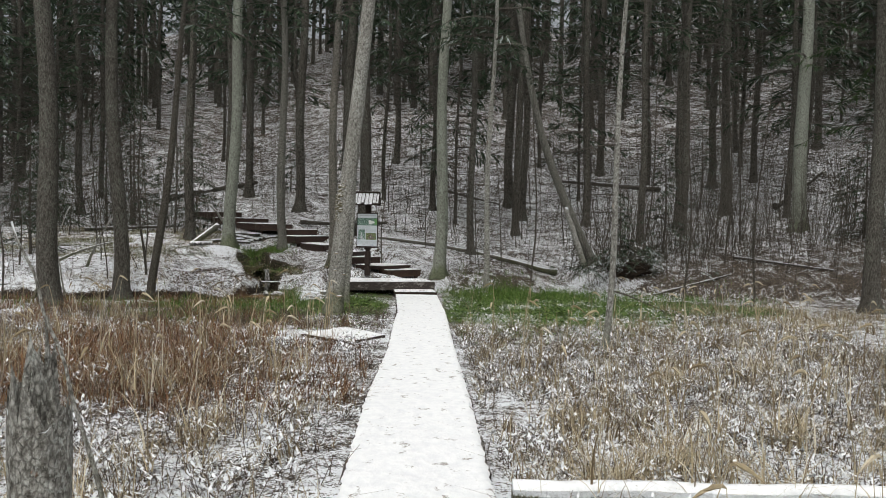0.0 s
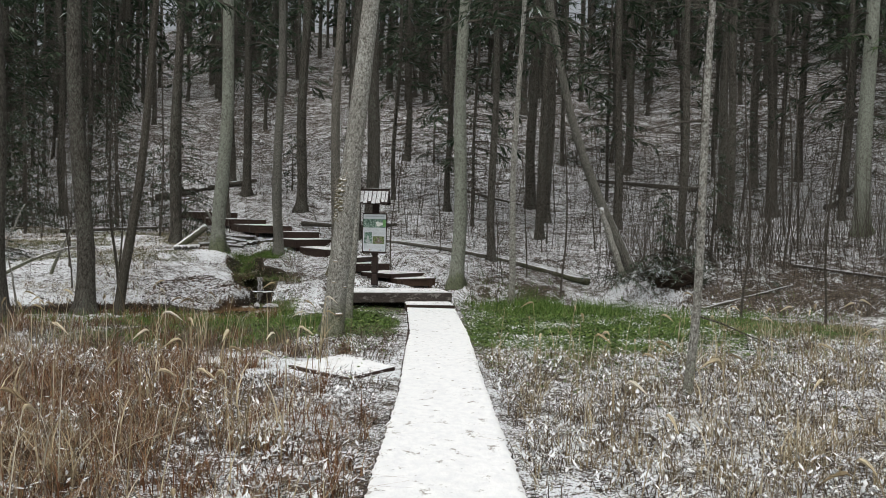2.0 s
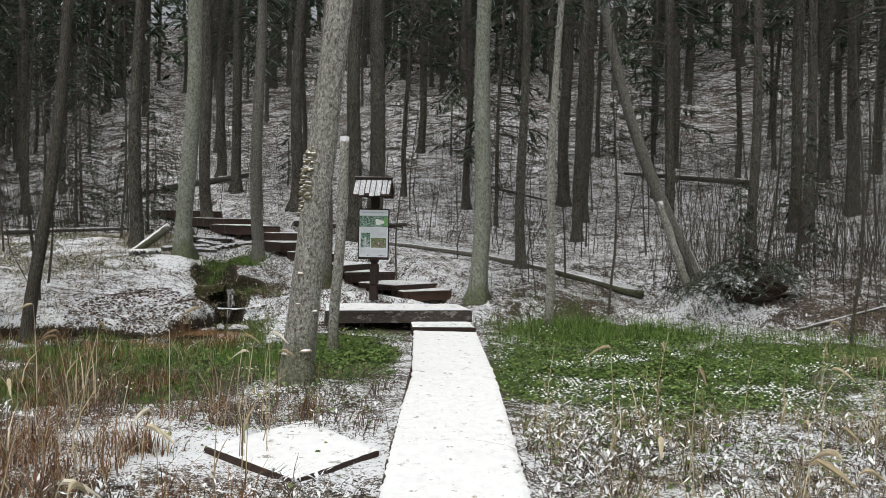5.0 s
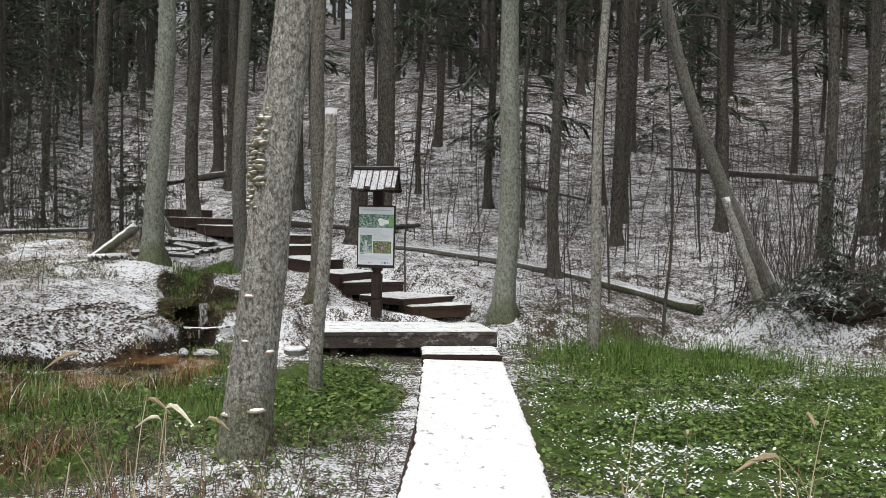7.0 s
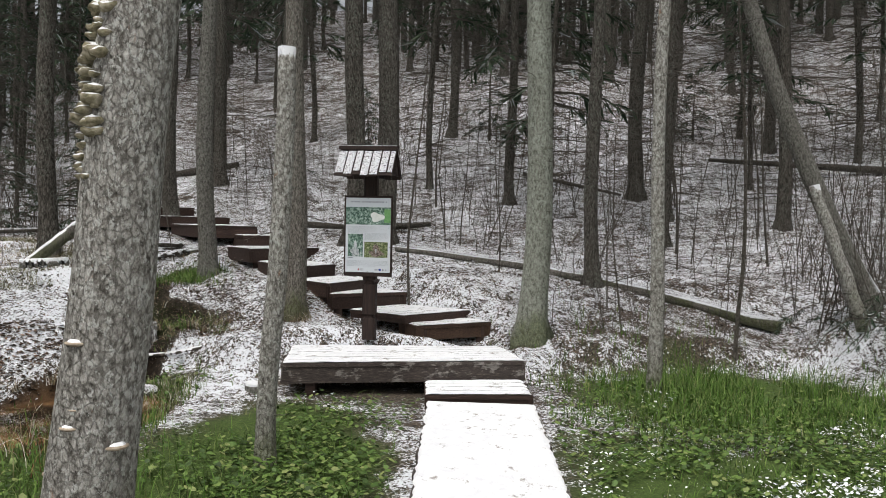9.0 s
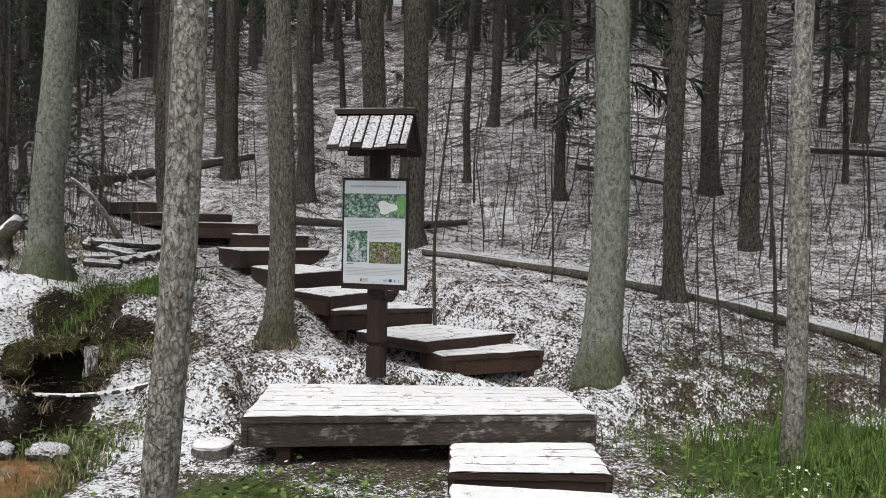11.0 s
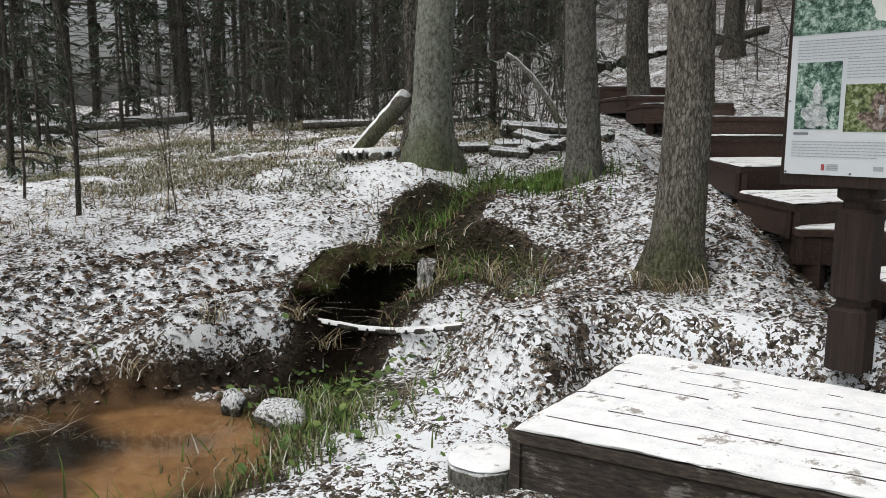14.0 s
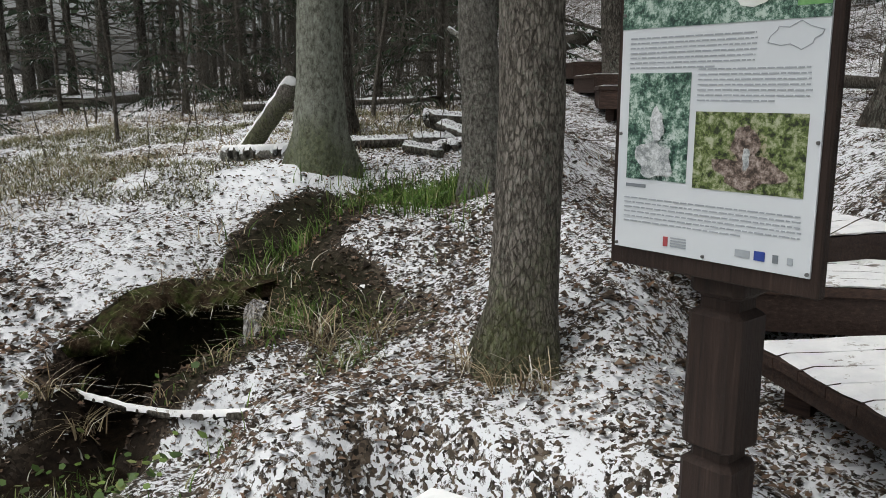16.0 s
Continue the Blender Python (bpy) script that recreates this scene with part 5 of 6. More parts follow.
def sod_lip():
    """Turf that overhangs the far rim of the spring hole."""
    rg = random.Random(12)
    s = Soup()
    n, m = 44, 6
    c, d = math.cos(0.3), math.sin(0.3)
    top = []
    for i in range(n + 1):
        a = radians(70 + 150 * i / n)
        inner = 0.56 + 0.14 * noise.noise((i * 0.31, 2.0, 0)) + 0.06 * noise.noise((i * 0.9, 5.0, 0)) + 0.3 * max(0.0, abs(i / n - 0.5) * 2 - 0.7)
        row = []
        for j in range(m + 1):
            f = 1.22 + (inner - 1.22) * j / m
            u, v = 0.345 * f * math.cos(a), 0.52 * f * math.sin(a)
            x, y = -3.72 + u * c - v * d, 19.96 + u * d + v * c
            if j == 0:
                rim = land_at(x, y)
            drop = 0.03 * (j / m) ** 2 + (0.045 if j == m else 0.0)
            row.append(Vector((x, y, rim + 0.012 * min(j, 1) - drop + 0.018 * noise.noise((x * 9, y * 9, 1.0)) - (0.03 if j == 0 else 0.0))))
        top.append(row)
    vs = [p for row in top for p in row]
    k = m + 1
    fs = [(i * k + j, i * k + j + 1, (i + 1) * k + j + 1, (i + 1) * k + j) for i in range(n) for j in range(m)]
    o = len(vs)
    vs += [p - Vector((0, 0, 0.07 - 0.05 * (j == m))) for row in top for j, p in enumerate(row)]
    fs += [(o + b2, o + a2, o + d2, o + c2) for a2, b2, c2, d2 in fs]
    fs += [(i * k + m, o + i * k + m, o + (i + 1) * k + m, (i + 1) * k + m) for i in range(n)]
    fs += [(e * k + j, e * k + j + 1, o + e * k + j + 1, o + e * k + j) for e in (0, n) for j in range(m)]
    s.add(vs, fs)
    th = thing("sod_lip", "overhanging lip of brown turf and moss above the spring hole", "turf")
    part("turf", s, SOD, th, smooth=True)
    s = Soup()
    for _ in range(420):
        p = top[rg.randrange(n)][rg.choice((3, 4, 5, 6, 6, 6))]
        a = rg.uniform(0, 6.283)
        h = rg.uniform(0.04, 0.12)
        q = p + Vector((math.cos(a) * h * 0.6, math.sin(a) * h * 0.6, rg.uniform(-0.5, 0.5) * h))
        w = Vector((-math.sin(a), math.cos(a), 0)) * 0.003
        s.add([p - w, p + w, q], [(0, 1, 2)])
    tagged(part("hanging_grass", s, OLIVE_GRASS, th), kind="stuff")


def sod_material():
    m, t, b = mat_base("turf_sod", 0.95, 0.1)
    v = coords(t, (1, 1, 1), True)
    n = noise_tex(t, v, 34.0, 7, 0.75)
    big = noise_tex(t, v, 8.0, 4, 0.6)
    g = t.nodes.new("ShaderNodeNewGeometry")
    sep = t.nodes.new("ShaderNodeSeparateXYZ")
    t.links.new(g.outputs["Normal"], sep.inputs[0])
    col = ramp(t, n, [(0.3, (0.010, 0.007, 0.005)), (0.5, (0.045, 0.03, 0.018)), (0.7, (0.11, 0.08, 0.05))])
    col = mix(t, ramp(t, big, [(0.45, (0, 0, 0)), (0.6, (0.8, 0.8, 0.8))]), col, ramp(t, n, [(0.35, (0.02, 0.03, 0.008)), (0.65, (0.09, 0.12, 0.03))]))
    lie = calc(t, "ADD", calc(t, "MULTIPLY", sep.outputs[2], 0.5), calc(t, "ADD", calc(t, "MULTIPLY", n, 0.6), calc(t, "MULTIPLY", big, 0.5)))
    col = mix(t, ramp(t, lie, [(1.07, (0, 0, 0)), (1.12, (1, 1, 1))]), col, (0.8, 0.82, 0.84))
    t.links.new(col, b.inputs["Base Color"])
    bump(t, b, n, 0.9, 0.03)
    return m


SOD = sod_material()
sod_lip()


def waterfall():
    m, t, b = mat_base("falling_water", 0.15, 0.6)
    v = coords(t, (30, 30, 3))
    n = noise_tex(t, v, 2.0, 5, 0.7)
    t.links.new(ramp(t, n, [(0.40, (0.03, 0.027, 0.024)), (0.5, (0.2, 0.19, 0.18)), (0.62, (0.62, 0.63, 0.64))]), b.inputs["Base Color"])
    bump(t, b, n, 0.8, 0.02)
    th = thing("waterfall", "small trickle of water falling into the spring hole", "waterfall", pose(-3.66, 20.37, 0.06, 0, 0, 17))
    s = Soup()
    rows = []
    for i in range(13):
        u = i / 12
        row = []
        for j in range(9):
            w = j / 8 - 0.5
            x = w * (0.09 + 0.07 * u) + 0.02 * noise.noise((j * 0.7, u * 3, 0))
            out = 0.16 * math.sqrt(u) + 0.02 * noise.noise((j * 0.9, u * 2, 5))
            zz = 0.0 - 0.47 * u * u - 0.02 * u
            row.append(Vector((x + 0.25 * out, -out, zz)))
        rows.append(row)
    s.add([v for r in rows for v in r], [(i * 9 + j, i * 9 + j + 1, i * 9 + j + 10, i * 9 + j + 9) for i in range(12) for j in range(8)])
    part("sheet_of_water", s, m, th, smooth=True)


waterfall()


# ---- undergrowth, grass and litter ----
def ground_plants():
    rg = random.Random(11)

    def blade(s, x, y, z, h, w, bend, seg=3):
        a = rg.uniform(0, 6.283)
        d = Vector((math.cos(a), math.sin(a), 0))
        side = Vector((-d.y, d.x, 0)) * w
        vs = []
        for i in range(seg + 1):
            u = i / seg
            p = Vector((x, y, z)) + d * (bend * h * u * u) + Vector((0, 0, h * (u - 0.35 * bend * u * u)))
            vs += [p - side * (1 - u * 0.92), p + side * (1 - u * 0.92)]
        s.add(vs, [(2 * i, 2 * i + 1, 2 * i + 3, 2 * i + 2) for i in range(seg)])

    def free(x, y):
        if abs(x - 0.08) < 0.56 and y < 19.3:
            return False
        if -2.0 < x < 0.5 and 18.8 < y < 20.4:
            return False
        return True

    def patchy(x, y, f=0.7, o=0.0):
        return noise.noise((x * f + o, y * f, o))

    dry, rust, green, reeds, olive = Soup(), Soup(), Soup(), Soup(), Soup()
    # sedge of the marsh, in tufts with open snowy places between
    for _ in range(6800):
        x, y = rg.uniform(-9, 9), 1.2 + 15.8 * rg.random()
        if not free(x, y) or y > np.interp(x, BANK_X, BANK_Y) - 0.1:
            continue
        if -2.7 < x < -0.4 and 10.9 < y < 12.6:
            continue
        if y > 13.2 and -2.6 < x < 5:
            continue
        z = land_at(x, y)
        left = x < -0.3
        dens = patchy(x, y, 0.9) + 0.5 * patchy(x, y, 2.6, 2.0) + (0.5 if 7.0 < y < 13.5 and x < -1.0 else 0.05 if y < 7 and x < 0 else 0.2 if y < 7 else 0.12)
        if dens < 0.0:
            continue
        use_rust = left and patchy(x, y, 0.5, 7.0) > -0.3 and y > 6.0
        big = rg.uniform(0.6, 1.25)
        for _ in range(rg.randint(8, 22)):
            xx, yy = x + rg.gauss(0, 0.05), y + rg.gauss(0, 0.05)
            if free(xx, yy):
                tall = rg.uniform(0.12, 0.36) * big
                blade(rust if use_rust and rg.random() < 0.8 else dry, xx, yy, z - 0.02, tall, rg.uniform(0.003, 0.006), rg.uniform(0.15, 1.5))
    for _ in range(430):
        x, y = rg.uniform(-6, 7), rg.uniform(3.2, 13.5)
        if abs(x) < 0.9 or not free(x, y):
            continue
        z = land_at(x, y)
        h = rg.uniform(0.45, 0.9)
        a = rg.uniform(0, 6.283)
        lean = rg.uniform(0.03, 0.2)
        d = Vector((math.cos(a), math.sin(a), 0))
        stem = [Vector((x, y, z)) + d * lean * h * (i / 4) ** 2 + Vector((0, 0, h * i / 4)) for i in range(5)]
        reeds.tube(stem, [0.0035, 0.003, 0.0028, 0.0024, 0.002], 4, False)
        if rg.random() < 0.5:
            q = [stem[-1]]
            for k in range(1, 5):
                q.append(q[-1] + (d * (0.3 + 0.25 * k) + Vector((0, 0, 0.8 - 0.45 * k))) * 0.035 * rg.uniform(0.8, 1.5))
            reeds.tube(q, [0.003, 0.010, 0.013, 0.009, 0.002], 5, False)
        for _ in range(rg.randint(0, 4)):
            blade(reeds, x + rg.gauss(0, 0.02), y + rg.gauss(0, 0.02), z + h * rg.uniform(0, 0.4), h * rg.uniform(0.4, 0.7), 0.007, rg.uniform(0.4, 1.2), 4)
    # dense rusty sedge beside the boardwalk
    for _ in range(520):
        x, y = rg.uniform(-4.8, -1.9), rg.uniform(7.4, 12.2)
        if patchy(x, y, 1.1, 6.0) < -0.2:
            continue
        z = land_at(x, y)
        for _ in range(rg.randint(12, 24)):
            blade(rust if rg.random() < 0.7 else dry, x + rg.gauss(0, 0.07), y + rg.gauss(0, 0.07), z - 0.02, rg.uniform(0.15, 0.42), rg.uniform(0.003, 0.006), rg.uniform(0.2, 1.4))
    # green patches by the stream and the boardwalk
    spots = [(-3.2, 16.1, 2.0, 1.0, 2300, 0.10, 0.24), (2.6, 19.3, 1.5, 1.3, 5200, 0.12, 0.30), (1.6, 16.8, 1.1, 1.9, 1200, 0.05, 0.14), (3.2, 16.2, 1.6, 1.4, 1200, 0.06, 0.16), (-1.3, 16.6, 0.75, 1.6, 800, 0.05, 0.12), (-3.6, 14.3, 1.6, 1.0, 1800, 0.08, 0.2),
             (-3.95, 21.75, 0.5, 0.3, 1700, 0.08, 0.2), (-3.6, 21.25, 0.4, 0.25, 500, 0.06, 0.15), (-2.95, 18.95, 0.3, 0.45, 1100, 0.06, 0.17), (-2.8, 18.5, 0.3, 0.4, 500, 0.06, 0.2), (-2.6, 17.9, 0.25, 0.6, 300, 0.1, 0.25), (-3.75, 17.75, 0.3, 0.5, 260, 0.06, 0.16), (-3.2, 17.4, 0.5, 0.25, 300, 0.06, 0.18), (-4.35, 17.2, 0.4, 0.25, 350, 0.1, 0.25), (-4.0, 20.75, 0.25, 0.3, 260, 0.06, 0.2),
             (-3.35, 20.35, 0.3, 0.2, 160, 0.06, 0.18), (2.2, 18.6, 1.2, 1.0, 2000, 0.08, 0.2), (5.5, 18.8, 2.5, 0.8, 1800, 0.1, 0.25), (-3.3, 19.2, 0.15, 0.4, 160, 0.06, 0.16), (-6.5, 15.8, 1.8, 0.7, 800, 0.1, 0.25)]
    for cx, cy, sx, sy, n, lo, hi in spots:
        for _ in range(n):
            x, y = cx + rg.gauss(0, sx * 0.62), cy + rg.gauss(0, sy * 0.62)
            if not free(x, y) or patchy(x, y, 1.5, 3.0) < -0.28:
                continue
            z = land_at(x, y)
            if z < -0.455 and rg.random() < 0.7:
                continue
            wet = -3.6 < x < -2.2 and 18.0 < y < 19.6
            blade(olive if wet and rg.random() < 0.55 else green, x, y, z - 0.01, rg.uniform(lo, hi) * (0.75 if wet else 1.0), rg.uniform(0.003, 0.006), rg.uniform(0.2, 0.9))
    # straw tufts on the bank and in the clearing
    for _ in range(4200):
        x, y = rg.uniform(-13, -3.6), rg.uniform(17, 25)
        if patchy(x, y, 0.55, 5.0) < 0.0 or (x > -5.2 and rg.random() < 0.7):
            continue
        z = land_at(x, y)
        for _ in range(7):
            blade(dry, x + rg.gauss(0, 0.09), y + rg.gauss(0, 0.09), z - 0.02, rg.uniform(0.06, 0.17), 0.0045, rg.uniform(0.6, 1.8))
    # frosted olive turf in the clearing
    made = 0
    for _ in range(90000):
        x, y = rg.uniform(-11, -5.0), rg.uniform(19.5, 24.5)
        if patchy(x, y, 0.8, 9.0) + 0.4 * patchy(x, y, 3.0, 4.0) < 0.02 + 0.5 * max(0.0, x + 5.6):
            continue
        blade(olive, x, y, land_at(x, y) - 0.01, rg.uniform(0.03, 0.1), rg.uniform(0.004, 0.007), rg.uniform(0.5, 1.8), 2)
        made += 1
        if made > 26000:
            break
    for bx, by in [(-3.05, 20.55), (-2.85, 20.35), (-2.75, 20.15), (-3.9, 21.2), (-4.15, 21.0), (-3.7, 21.5)]:
        for _ in range(60):
            xx, yy = bx + rg.gauss(0, 0.07), by + rg.gauss(0, 0.07)
            blade(green if rg.random() < 0.4 else olive, xx, yy, land_at(xx, yy) - 0.01, rg.uniform(0.06, 0.16), 0.004, rg.uniform(0.6, 1.8))
    for bx, by in [(-3.62, 19.32), (-3.52, 19.45), (-3.75, 18.9), (-3.8, 18.5), (-3.55, 20.35), (-3.2, 20.35), (-3.95, 18.2), (-3.1, 20.3), (-1.96, 20.14), (-2.14, 20.2), (-1.86, 20.2), (-2.9, 20.45), (-3.0, 20.25)]:
        z = land_at(bx, by)
        for _ in range(34):
            blade(dry, bx + rg.gauss(0, 0.035), by + rg.gauss(0, 0.035), max(z, -0.3), rg.uniform(0.1, 0.24), 0.003, rg.uniform(0.8, 1.9))
    for k in range(46):
        a = 2 * math.pi * k / 46 + rg.uniform(-0.05, 0.05)
        u, v = 0.40 * math.cos(a), 0.64 * math.sin(a)
        bx, by = -3.68 + u * 0.955 - v * 0.296, 20.0 + u * 0.296 + v * 0.955
        if by < 19.65 and bx > -3.72:
            continue
        z = land_at(bx, by)
        for _ in range(14):
            blade(green if rg.random() < 0.35 else dry, bx + rg.gauss(0, 0.04), by + rg.gauss(0, 0.04), max(z, -0.25), rg.uniform(0.05, 0.14), 0.003, rg.uniform(0.8, 2.0))
    # low frosted heather-like stems that fill the marsh, with snow caught on them
    stems, rime = Soup(), Soup()
    for _ in range(5200):
        x = rg.uniform(-6.5, 6.5)
        y = 2.4 + 12.6 * rg.random()
        if not free(x, y) or (-2.7 < x < -0.45 and 11.1 < y < 12.5) or (y > 13.0 and 0 < x < 4.5):
            continue
        if patchy(x, y, 1.7, 8.0) < -0.3:
            continue
        z = land_at(x, y)
        snowy = not (x < -0.5 and y > 12.6) and rg.random() < 0.62 + 0.5 * patchy(x, y, 0.8, 13.0) - (0.3 if x < -1.8 and y > 6.5 else 0.0) + (0.25 if y < 6.5 else 0.0)
        for _ in range(rg.randint(3, 6)):
            a, h = rg.uniform(0, 6.283), rg.uniform(0.07, 0.24)
            d = Vector((math.cos(a), math.sin(a), 0)) * rg.uniform(0.3, 1.1)
            p0 = Vector((x + rg.gauss(0, 0.05), y + rg.gauss(0, 0.05), z - 0.01))
            p1 = p0 + d * h * 0.35 + Vector((0, 0, h * 0.65))
            p2 = p1 + d * h * 0.5 + Vector((0, 0, h * rg.uniform(-0.1, 0.35)))
            stems.tube([p0, p1, p2], [0.0032, 0.0026, 0.0012], 3, False)
            for b0, b1 in ((p0, p1), (p1, p2)):
                for _ in range(2):
                    q = b0.lerp(b1, rg.random())
                    e = q + Vector((rg.gauss(0, 0.035), rg.gauss(0, 0.035), rg.uniform(0.0, 0.05)))
                    stems.tube([q, e], [0.0016, 0.0008], 3, False)
                    if snowy:
                        w = (e - q).cross(Vector((0, 0, 1)))
                        w = w.normalized() * rg.uniform(0.006, 0.015) if w.length > 1e-6 else Vector((0.006, 0, 0))
                        up = Vector((0, 0, 0.004))
                        rime.add([q + up, q.lerp(e, 0.5) - w + up, e + up, q.lerp(e, 0.5) + w + up], [(0, 1, 2, 3)])
    # bleached straw clumps with hanging leaves
    for cx, cy, n, h in ((1.25, 4.9, 210, 0.5), (1.75, 5.3, 170, 0.55), (2.15, 4.6, 120, 0.6), (1.35, 6.6, 150, 0.45), (2.9, 6.1, 110, 0.6), (3.3, 5.2, 110, 0.7), (2.6, 8.3, 120, 0.55), (-1.6, 6.2, 90, 0.5), (-2.4, 7.6, 110, 0.6), (-3.1, 5.6, 90, 0.6), (-1.35, 8.6, 80, 0.55), (3.9, 8.9, 110, 0.6), (-2.0, 4.4, 80, 0.55)):
        z = land_at(cx, cy)
        for _ in range(n):
            blade(reeds, cx + rg.gauss(0, 0.13), cy + rg.gauss(0, 0.13), z - 0.02, h * rg.uniform(0.4, 1.1), rg.uniform(0.003, 0.007), rg.uniform(0.2, 1.5), 4)
    # round-leaved herbs that carpet the wet ground
    herbs, frosted = Soup(), Soup()

    def leaflet(s, x, y, z, r):
        a, t1, t2 = rg.uniform(0, 6.283), rg.gauss(0, 0.35), rg.gauss(0, 0.35)
        vs = []
        for k in range(5):
            b = a + k * 1.2566
            u, v = math.cos(b) * r, math.sin(b) * r * 0.8
            vs.append(Vector((x + u, y + v, z + u * t1 + v * t2)))
        s.add(vs, [(0, 1, 2, 3, 4)])

    drifts = ((1.65, 14.8, 0.75, 0.28), (1.4, 13.4, 0.6, 0.3), (3.4, 14.4, 0.6, 0.4), (2.2, 16.3, 0.5, 0.25))
    for cx, cy, sx, sy, n in ((1.9, 15.6, 0.9, 1.7, 9500), (3.6, 15.3, 1.1, 1.5, 6500), (2.4, 18.0, 1.2, 0.8, 3500), (-1.15, 16.3, 0.45, 1.4, 5000), (-2.4, 15.2, 0.9, 1.0, 2600), (5.6, 16.4, 1.2, 1.2, 2500), (1.3, 12.9, 0.6, 0.9, 1600), (-3.0, 18.95, 0.22, 0.3, 500), (-3.9, 21.72, 0.25, 0.25, 300)):
        for _ in range(n):
            x, y = cx + rg.gauss(0, sx), cy + rg.gauss(0, sy)
            if not free(x, y) or patchy(x, y, 1.3, 4.0) < -0.32 or y > np.interp(x, BANK_X, BANK_Y) + 0.1 and cy < 18.5:
                continue
            z = land_at(x, y)
            if z < -0.45:
                continue
            white = cy < 18.5 and patchy(x, y, 1.1, 21.0) + 0.4 * patchy(x, y, 4.0, 2.0) > (0.30 if x > 0 else 0.55) and rg.random() < 0.75
            white = white or rg.random() < 0.85 and any(float(bump_at(x, y, *dr)) > 0.45 + 0.3 * patchy(x, y, 3.0, 6.0) for dr in drifts)
            leaflet(frosted if white else herbs, x, y, z + rg.uniform(0.01, 0.085), rg.uniform(0.008, 0.016) if white else rg.uniform(0.011, 0.025))
    for name, s, mat, label in (("marsh_stems", stems, STEMS, "low dark tangled stems of the marsh"), ("rime", rime, FLAKE, "snow caught on the low marsh stems"),
                                ("herbs", herbs, HERB, "low round-leaved green herbs on wet ground"), ("frosted_herbs", frosted, FLAKE, "herb leaves white with snow")):
        tagged(new(name, s.mesh(name, mat)), label, "plants", kind="stuff")
    for name, s, mat, label in (("dry_grass", dry, DRY_GRASS, "matted straw-coloured dry grass and sedge"), ("rust_sedge", rust, RUST_GRASS, "rust-brown withered sedge tufts"),
                                ("turf", olive, OLIVE_GRASS, "frosted olive turf in the forest clearing"), ("green_grass", green, GREEN_GRASS, "fresh green grass and herbs by the stream"), ("reeds", reeds, STRAW, "tall pale dead reeds standing in the marsh")):
        tagged(new(name, s.mesh(name, mat)), label, "grass", kind="stuff")


STEMS = island_material("marsh_stems", [(0.0, (0.04, 0.03, 0.024)), (0.5, (0.11, 0.082, 0.064)), (0.85, (0.2, 0.165, 0.13)), (1.0, (0.4, 0.37, 0.32))])
HERB = island_material("herb_leaves", [(0.0, (0.03, 0.055, 0.012)), (0.45, (0.075, 0.14, 0.026)), (0.8, (0.14, 0.215, 0.045)), (1.0, (0.22, 0.25, 0.09))], 0.55, 0.3, 0.35)
ground_plants()


def litter():
    """Fallen leaves and crumbs of snow lying over them."""
    rg = random.Random(17)
    leaves, crumbs = Soup(), Soup()

    def leaf(s, x, y, z, L, tilt):
        a = rg.uniform(0, 6.283)
        d = Vector((math.cos(a), math.sin(a), rg.uniform(-tilt, tilt)))
        w = Vector((-math.sin(a), math.cos(a), rg.uniform(-tilt, tilt))) * L * rg.uniform(0.25, 0.42)
        c = Vector((x, y, z))
        lift = Vector((0, 0, L * rg.uniform(0.0, 0.4)))
        vs = [c - d * L * 0.5, c - w + lift, c + d * L * 0.5, c + w + lift, c]
        s.add(vs, [(0, 4, 1), (1, 4, 2), (2, 4, 3), (3, 4, 0)])

    def put(n, x0, x1, y0, y1, lo, hi, white, bank=True):
        for _ in range(n):
            x, y = rg.uniform(x0, x1), rg.uniform(y0, y1)
            s = y - np.interp(x, BANK_X, BANK_Y)
            if bank and s < 0.0 or (-1.98 < x < 0.52 and 18.7 < y < 20.02 + 0.15 * (x + 2.0)) or (abs(x - 0.08) < 0.58 and y < 19.4):
                continue
            z = land_at(x, y)
            if z < -0.42:
                continue
            wet = -4.5 < x < -3.1 and 19.4 < y < 21.6 and float(bump_at(x, y, -3.75, 20.4, 0.5, 0.9, 0.35)) > 0.3
            grassy = -5.0 < x < -0.5 and 12.7 < y < 17.5
            is_white = not wet and not grassy and rg.random() < white
            leaf(crumbs if is_white else leaves, x, y, z + 0.012, rg.uniform(lo, hi), 0.35)

    put(16000, -5.6, 1.6, 18.0, 22.6, 0.015, 0.036, 0.14)
    put(8500, -4.2, 0.6, 19.2, 21.4, 0.014, 0.034, 0.12)
    put(14000, -12, 9, 17.5, 27.0, 0.025, 0.055, 0.16)
    put(26000, -7, 7, 2.0, 16.0, 0.012, 0.032, 0.6, False)
    put(3200, 0.6, 4.5, 13.0, 18.5, 0.010, 0.022, 0.95, False)
    put(2600, -5.2, -3.3, 17.0, 19.7, 0.03, 0.06, 0.0, False)
    tagged(new("leaf_litter", leaves.mesh("leaf_litter", LITTER)), "curled brown fallen leaves on the forest floor", "leaves", kind="stuff")
    tagged(new("snow_crumbs", crumbs.mesh("snow_crumbs", FLAKE)), "small patches of thin snow on leaves and grass", "snow", kind="stuff")


litter()


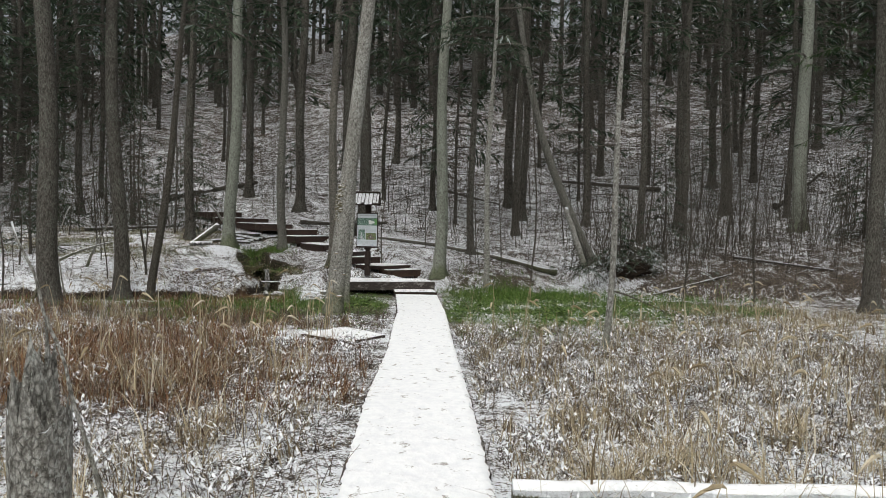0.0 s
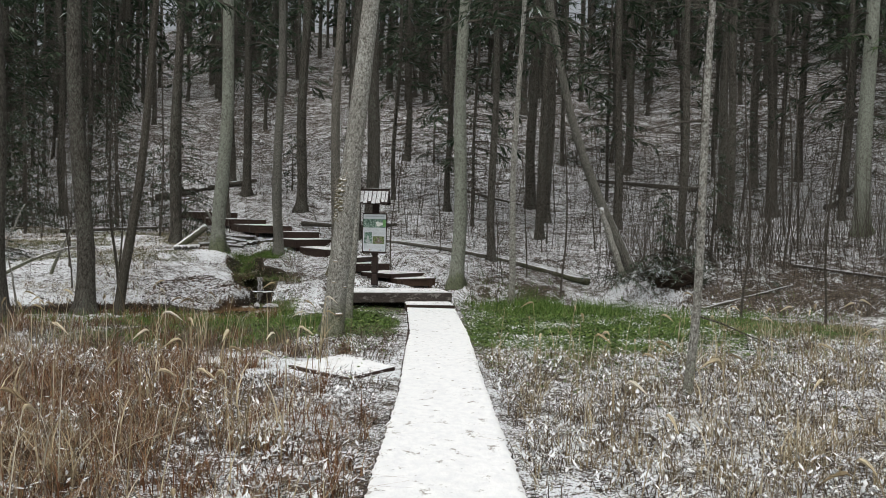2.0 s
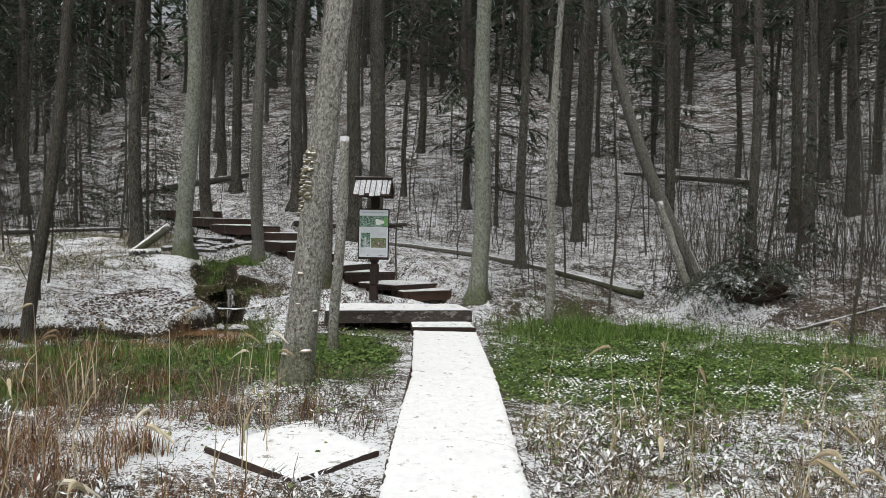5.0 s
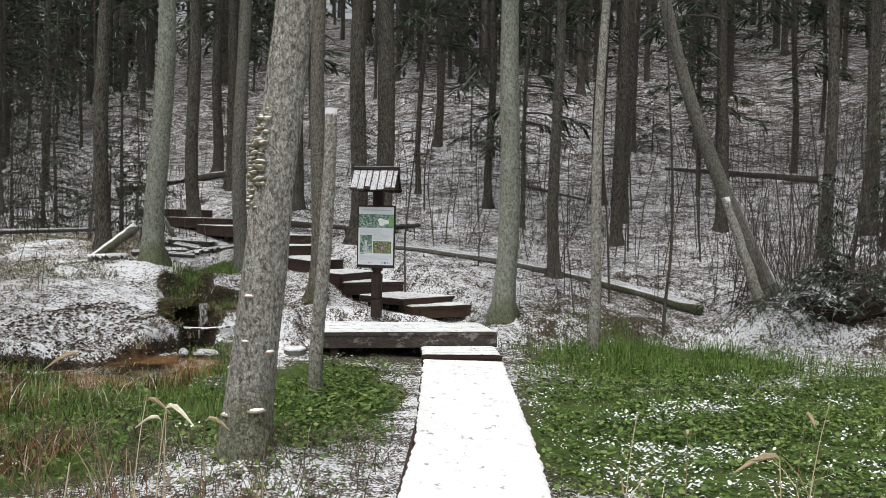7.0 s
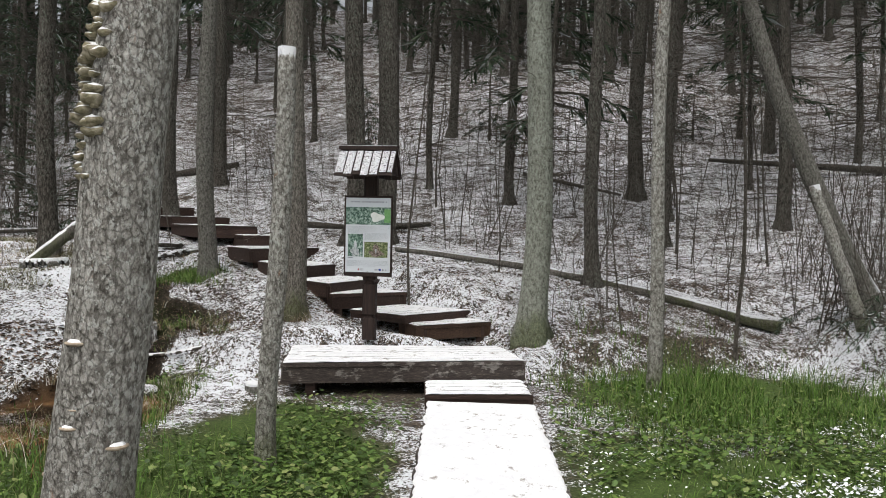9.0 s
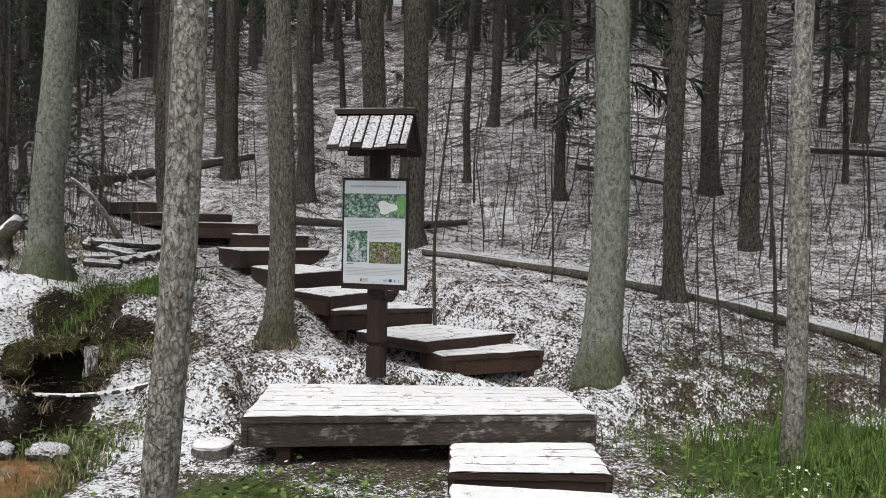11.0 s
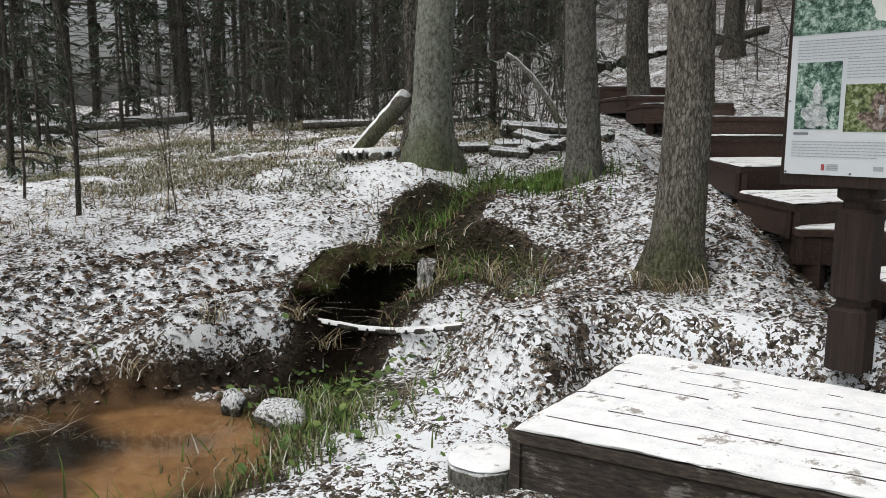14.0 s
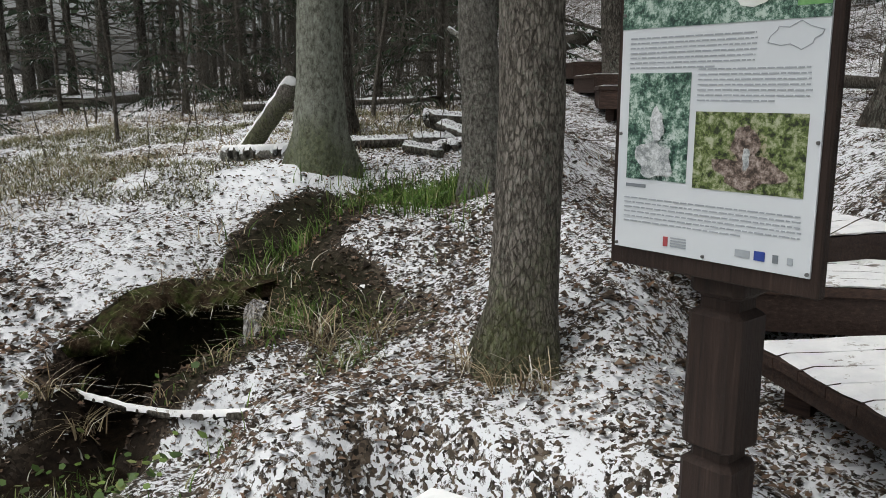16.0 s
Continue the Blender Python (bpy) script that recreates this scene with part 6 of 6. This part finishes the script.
def undergrowth():
    """Thin bare stems of saplings and shrubs on the slope."""
    rg = random.Random(23)
    s = Soup()
    n = 0
    while n < 3700:
        u = rg.random()
        if u < 0.5:
            x, y = rg.uniform(-14, 18), 20.8 + 14 * rg.random() ** 1.8
        elif u < 0.72:
            x, y = rg.uniform(-14, -5.5), rg.uniform(17, 27)
        else:
            x, y = rg.uniform(4.2, 14), rg.uniform(17.5, 23)
        if y < np.interp(x, BANK_X, BANK_Y) + 0.3 or (-2.6 < x < 0.8 and y < 22.8) or (-5.4 < x < -2 and y < 22.5):
            continue
        if x < -5 and y < 24 and rg.random() < 0.96:
            continue
        sx = np.interp(y, STAIR_Y, STAIR_X)
        if abs(x - sx) < 1.3 and y < 30:
            continue
        if -1.3 < x < 3.8 and -1.6 < y - (23.43 - 0.457 * x) < 0.25 and rg.random() < 0.85:
            continue
        n += 1
        z = land_at(x, y)
        h = rg.uniform(0.4, 1.3) if rg.random() < 0.8 else rg.uniform(1.3, 3.5)
        d = Vector((rg.gauss(0, 0.16), rg.gauss(0, 0.16), 1))
        r = 0.0022 + 0.003 * h
        pts = [Vector((x, y, z - 0.03))]
        for k in range(3):
            pts.append(pts[-1] + (d + Vector((rg.gauss(0, 0.12), rg.gauss(0, 0.12), 0))) * h / 3)
        s.tube(pts, [r, r * 0.8, r * 0.5, r * 0.15], 3, False)
        for _ in range(rg.randint(2, 5)):
            i = rg.choice((1, 1, 2))
            p = pts[i].lerp(pts[i + 1], rg.random())
            a = rg.uniform(0, 6.283)
            L = h * rg.uniform(0.15, 0.4)
            e = p + Vector((math.cos(a) * L, math.sin(a) * L, L * rg.uniform(0.2, 0.9)))
            s.tube([p, e], [r * 0.45, r * 0.12], 3, False)
    tagged(new("undergrowth", s.mesh("undergrowth", BARK_TWIG)), "bare thin brown shrub stems on the slope", "shrubs", kind="stuff")


undergrowth()


def young_spruces():
    kinds = [tree("young_spruce", "young bushy spruce with snow-dusted green needles", -30, 70 + 4 * k, 0.03 + 0.008 * k, 2.0 + 1.3 * k, (0, 0), (0, 0), BARK_TWIG, 0.15, 34 + 6 * k, 0, 1, 1, 90 + k,
                  NEEDLES_DUST, 0.2, 0.75 + 0.25 * k, 6, group="young spruces", dens=46, size=0.11, top=0.1) for k in range(3)]
    rg = random.Random(5)
    spots = [(-8.6, 25.5), (-9.8, 26.5), (-10.8, 24.8), (-11.8, 26.8), (-9.2, 20.0), (-10.2, 19.2), (-11, 21), (-12.8, 23.0), (-7.6, 27.8), (-6.6, 24.6), (5.2, 20.6), (6.6, 21.6), (11.8, 21.2), (12.8, 24), (13.5, 19.8), (-13.5, 28), (-14.5, 25.5),
             (-4.6, 30.5), (-2.8, 31.5), (9.8, 28), (-8.9, 29.4), (-15.5, 22.2), (-16.5, 26.4), (-18, 24), (-10.2, 23.6), (-11.4, 25.4), (-12.2, 21.6), (-13.8, 20.4), (-9.4, 27.6), (-14.2, 23.8), (-16, 20.6), (-12.6, 29.5), (0.2, 33), (5.6, 33.5)]
    for i, (x, y) in enumerate(spots):
        copy_thing(kinds[rg.randrange(3) if i != 10 else 0], pose(x, y, land_at(x, y) - 0.03, 0, 0, rg.uniform(0, 360)))


NEEDLES_DUST = island_material("dusted_needles", [(0.0, (0.012, 0.026, 0.014)), (0.5, (0.04, 0.065, 0.035)), (0.86, (0.08, 0.11, 0.06)), (0.93, (0.4, 0.43, 0.43)), (1.0, (0.6, 0.62, 0.63))])
young_spruces()


def far_woods():
    """The wood behind, past where single trees can be told apart."""
    rg = random.Random(31)
    tr, nn = Soup(), Soup()
    for i in range(680):
        u = rg.random()
        if u < 0.66:
            x, y = rg.uniform(-48, 52), rg.uniform(44, 80)
        elif u < 0.74:
            x, y = rg.uniform(-60, -22), rg.uniform(8, 60)
        else:
            x, y = rg.uniform(22, 60), rg.uniform(8, 60)
        z = land_at(x, y)
        h = rg.uniform(14, 22)
        r = rg.uniform(0.09, 0.2)
        tr.tube([(x, y, z - 0.3), (x + rg.gauss(0, 0.1), y, z + h * 0.5), (x + rg.gauss(0, 0.15), y, z + h)], [r, r * 0.7, 0.02], 6, False)
        cf = rg.uniform(1.0, 5.0)
        for k in range(20):
            zc = z + cf + (h - cf) * (k / 20) ** 1.2
            L = 2.3 * (1.05 - (zc - z - cf) / (h - cf)) + 0.2
            a = rg.uniform(0, 6.283)
            d = Vector((math.cos(a), math.sin(a), 0))
            sd = Vector((-d.y, d.x, 0))
            b0 = Vector((x, y, zc))
            for m in range(7):
                t = rg.uniform(0.15, 1)
                p = b0 + d * L * t + Vector((0, 0, -0.3 * L * t * t)) + sd * rg.gauss(0, 0.25)
                f = (d * rg.uniform(0.2, 1) + sd * rg.uniform(-1, 1) + Vector((0, 0, rg.uniform(-0.9, 0)))).normalized() * rg.uniform(0.35, 0.8)
                w = f.cross(Vector((rg.uniform(-0.5, 0.5), 0.3, 1))).normalized() * rg.uniform(0.06, 0.14)
                nn.add([p, p + f * 0.5 - w, p + f, p + f * 0.5 + w], [(0, 1, 2, 3)])
    th = thing("far_woods", "dense dark spruce wood on the far slope", "woods", kind="stuff")
    tagged(part("far_trunks", tr, BARK_DARK, th), kind="stuff")
    tagged(part("far_boughs", nn, NEEDLES, th), kind="stuff")


far_woods()
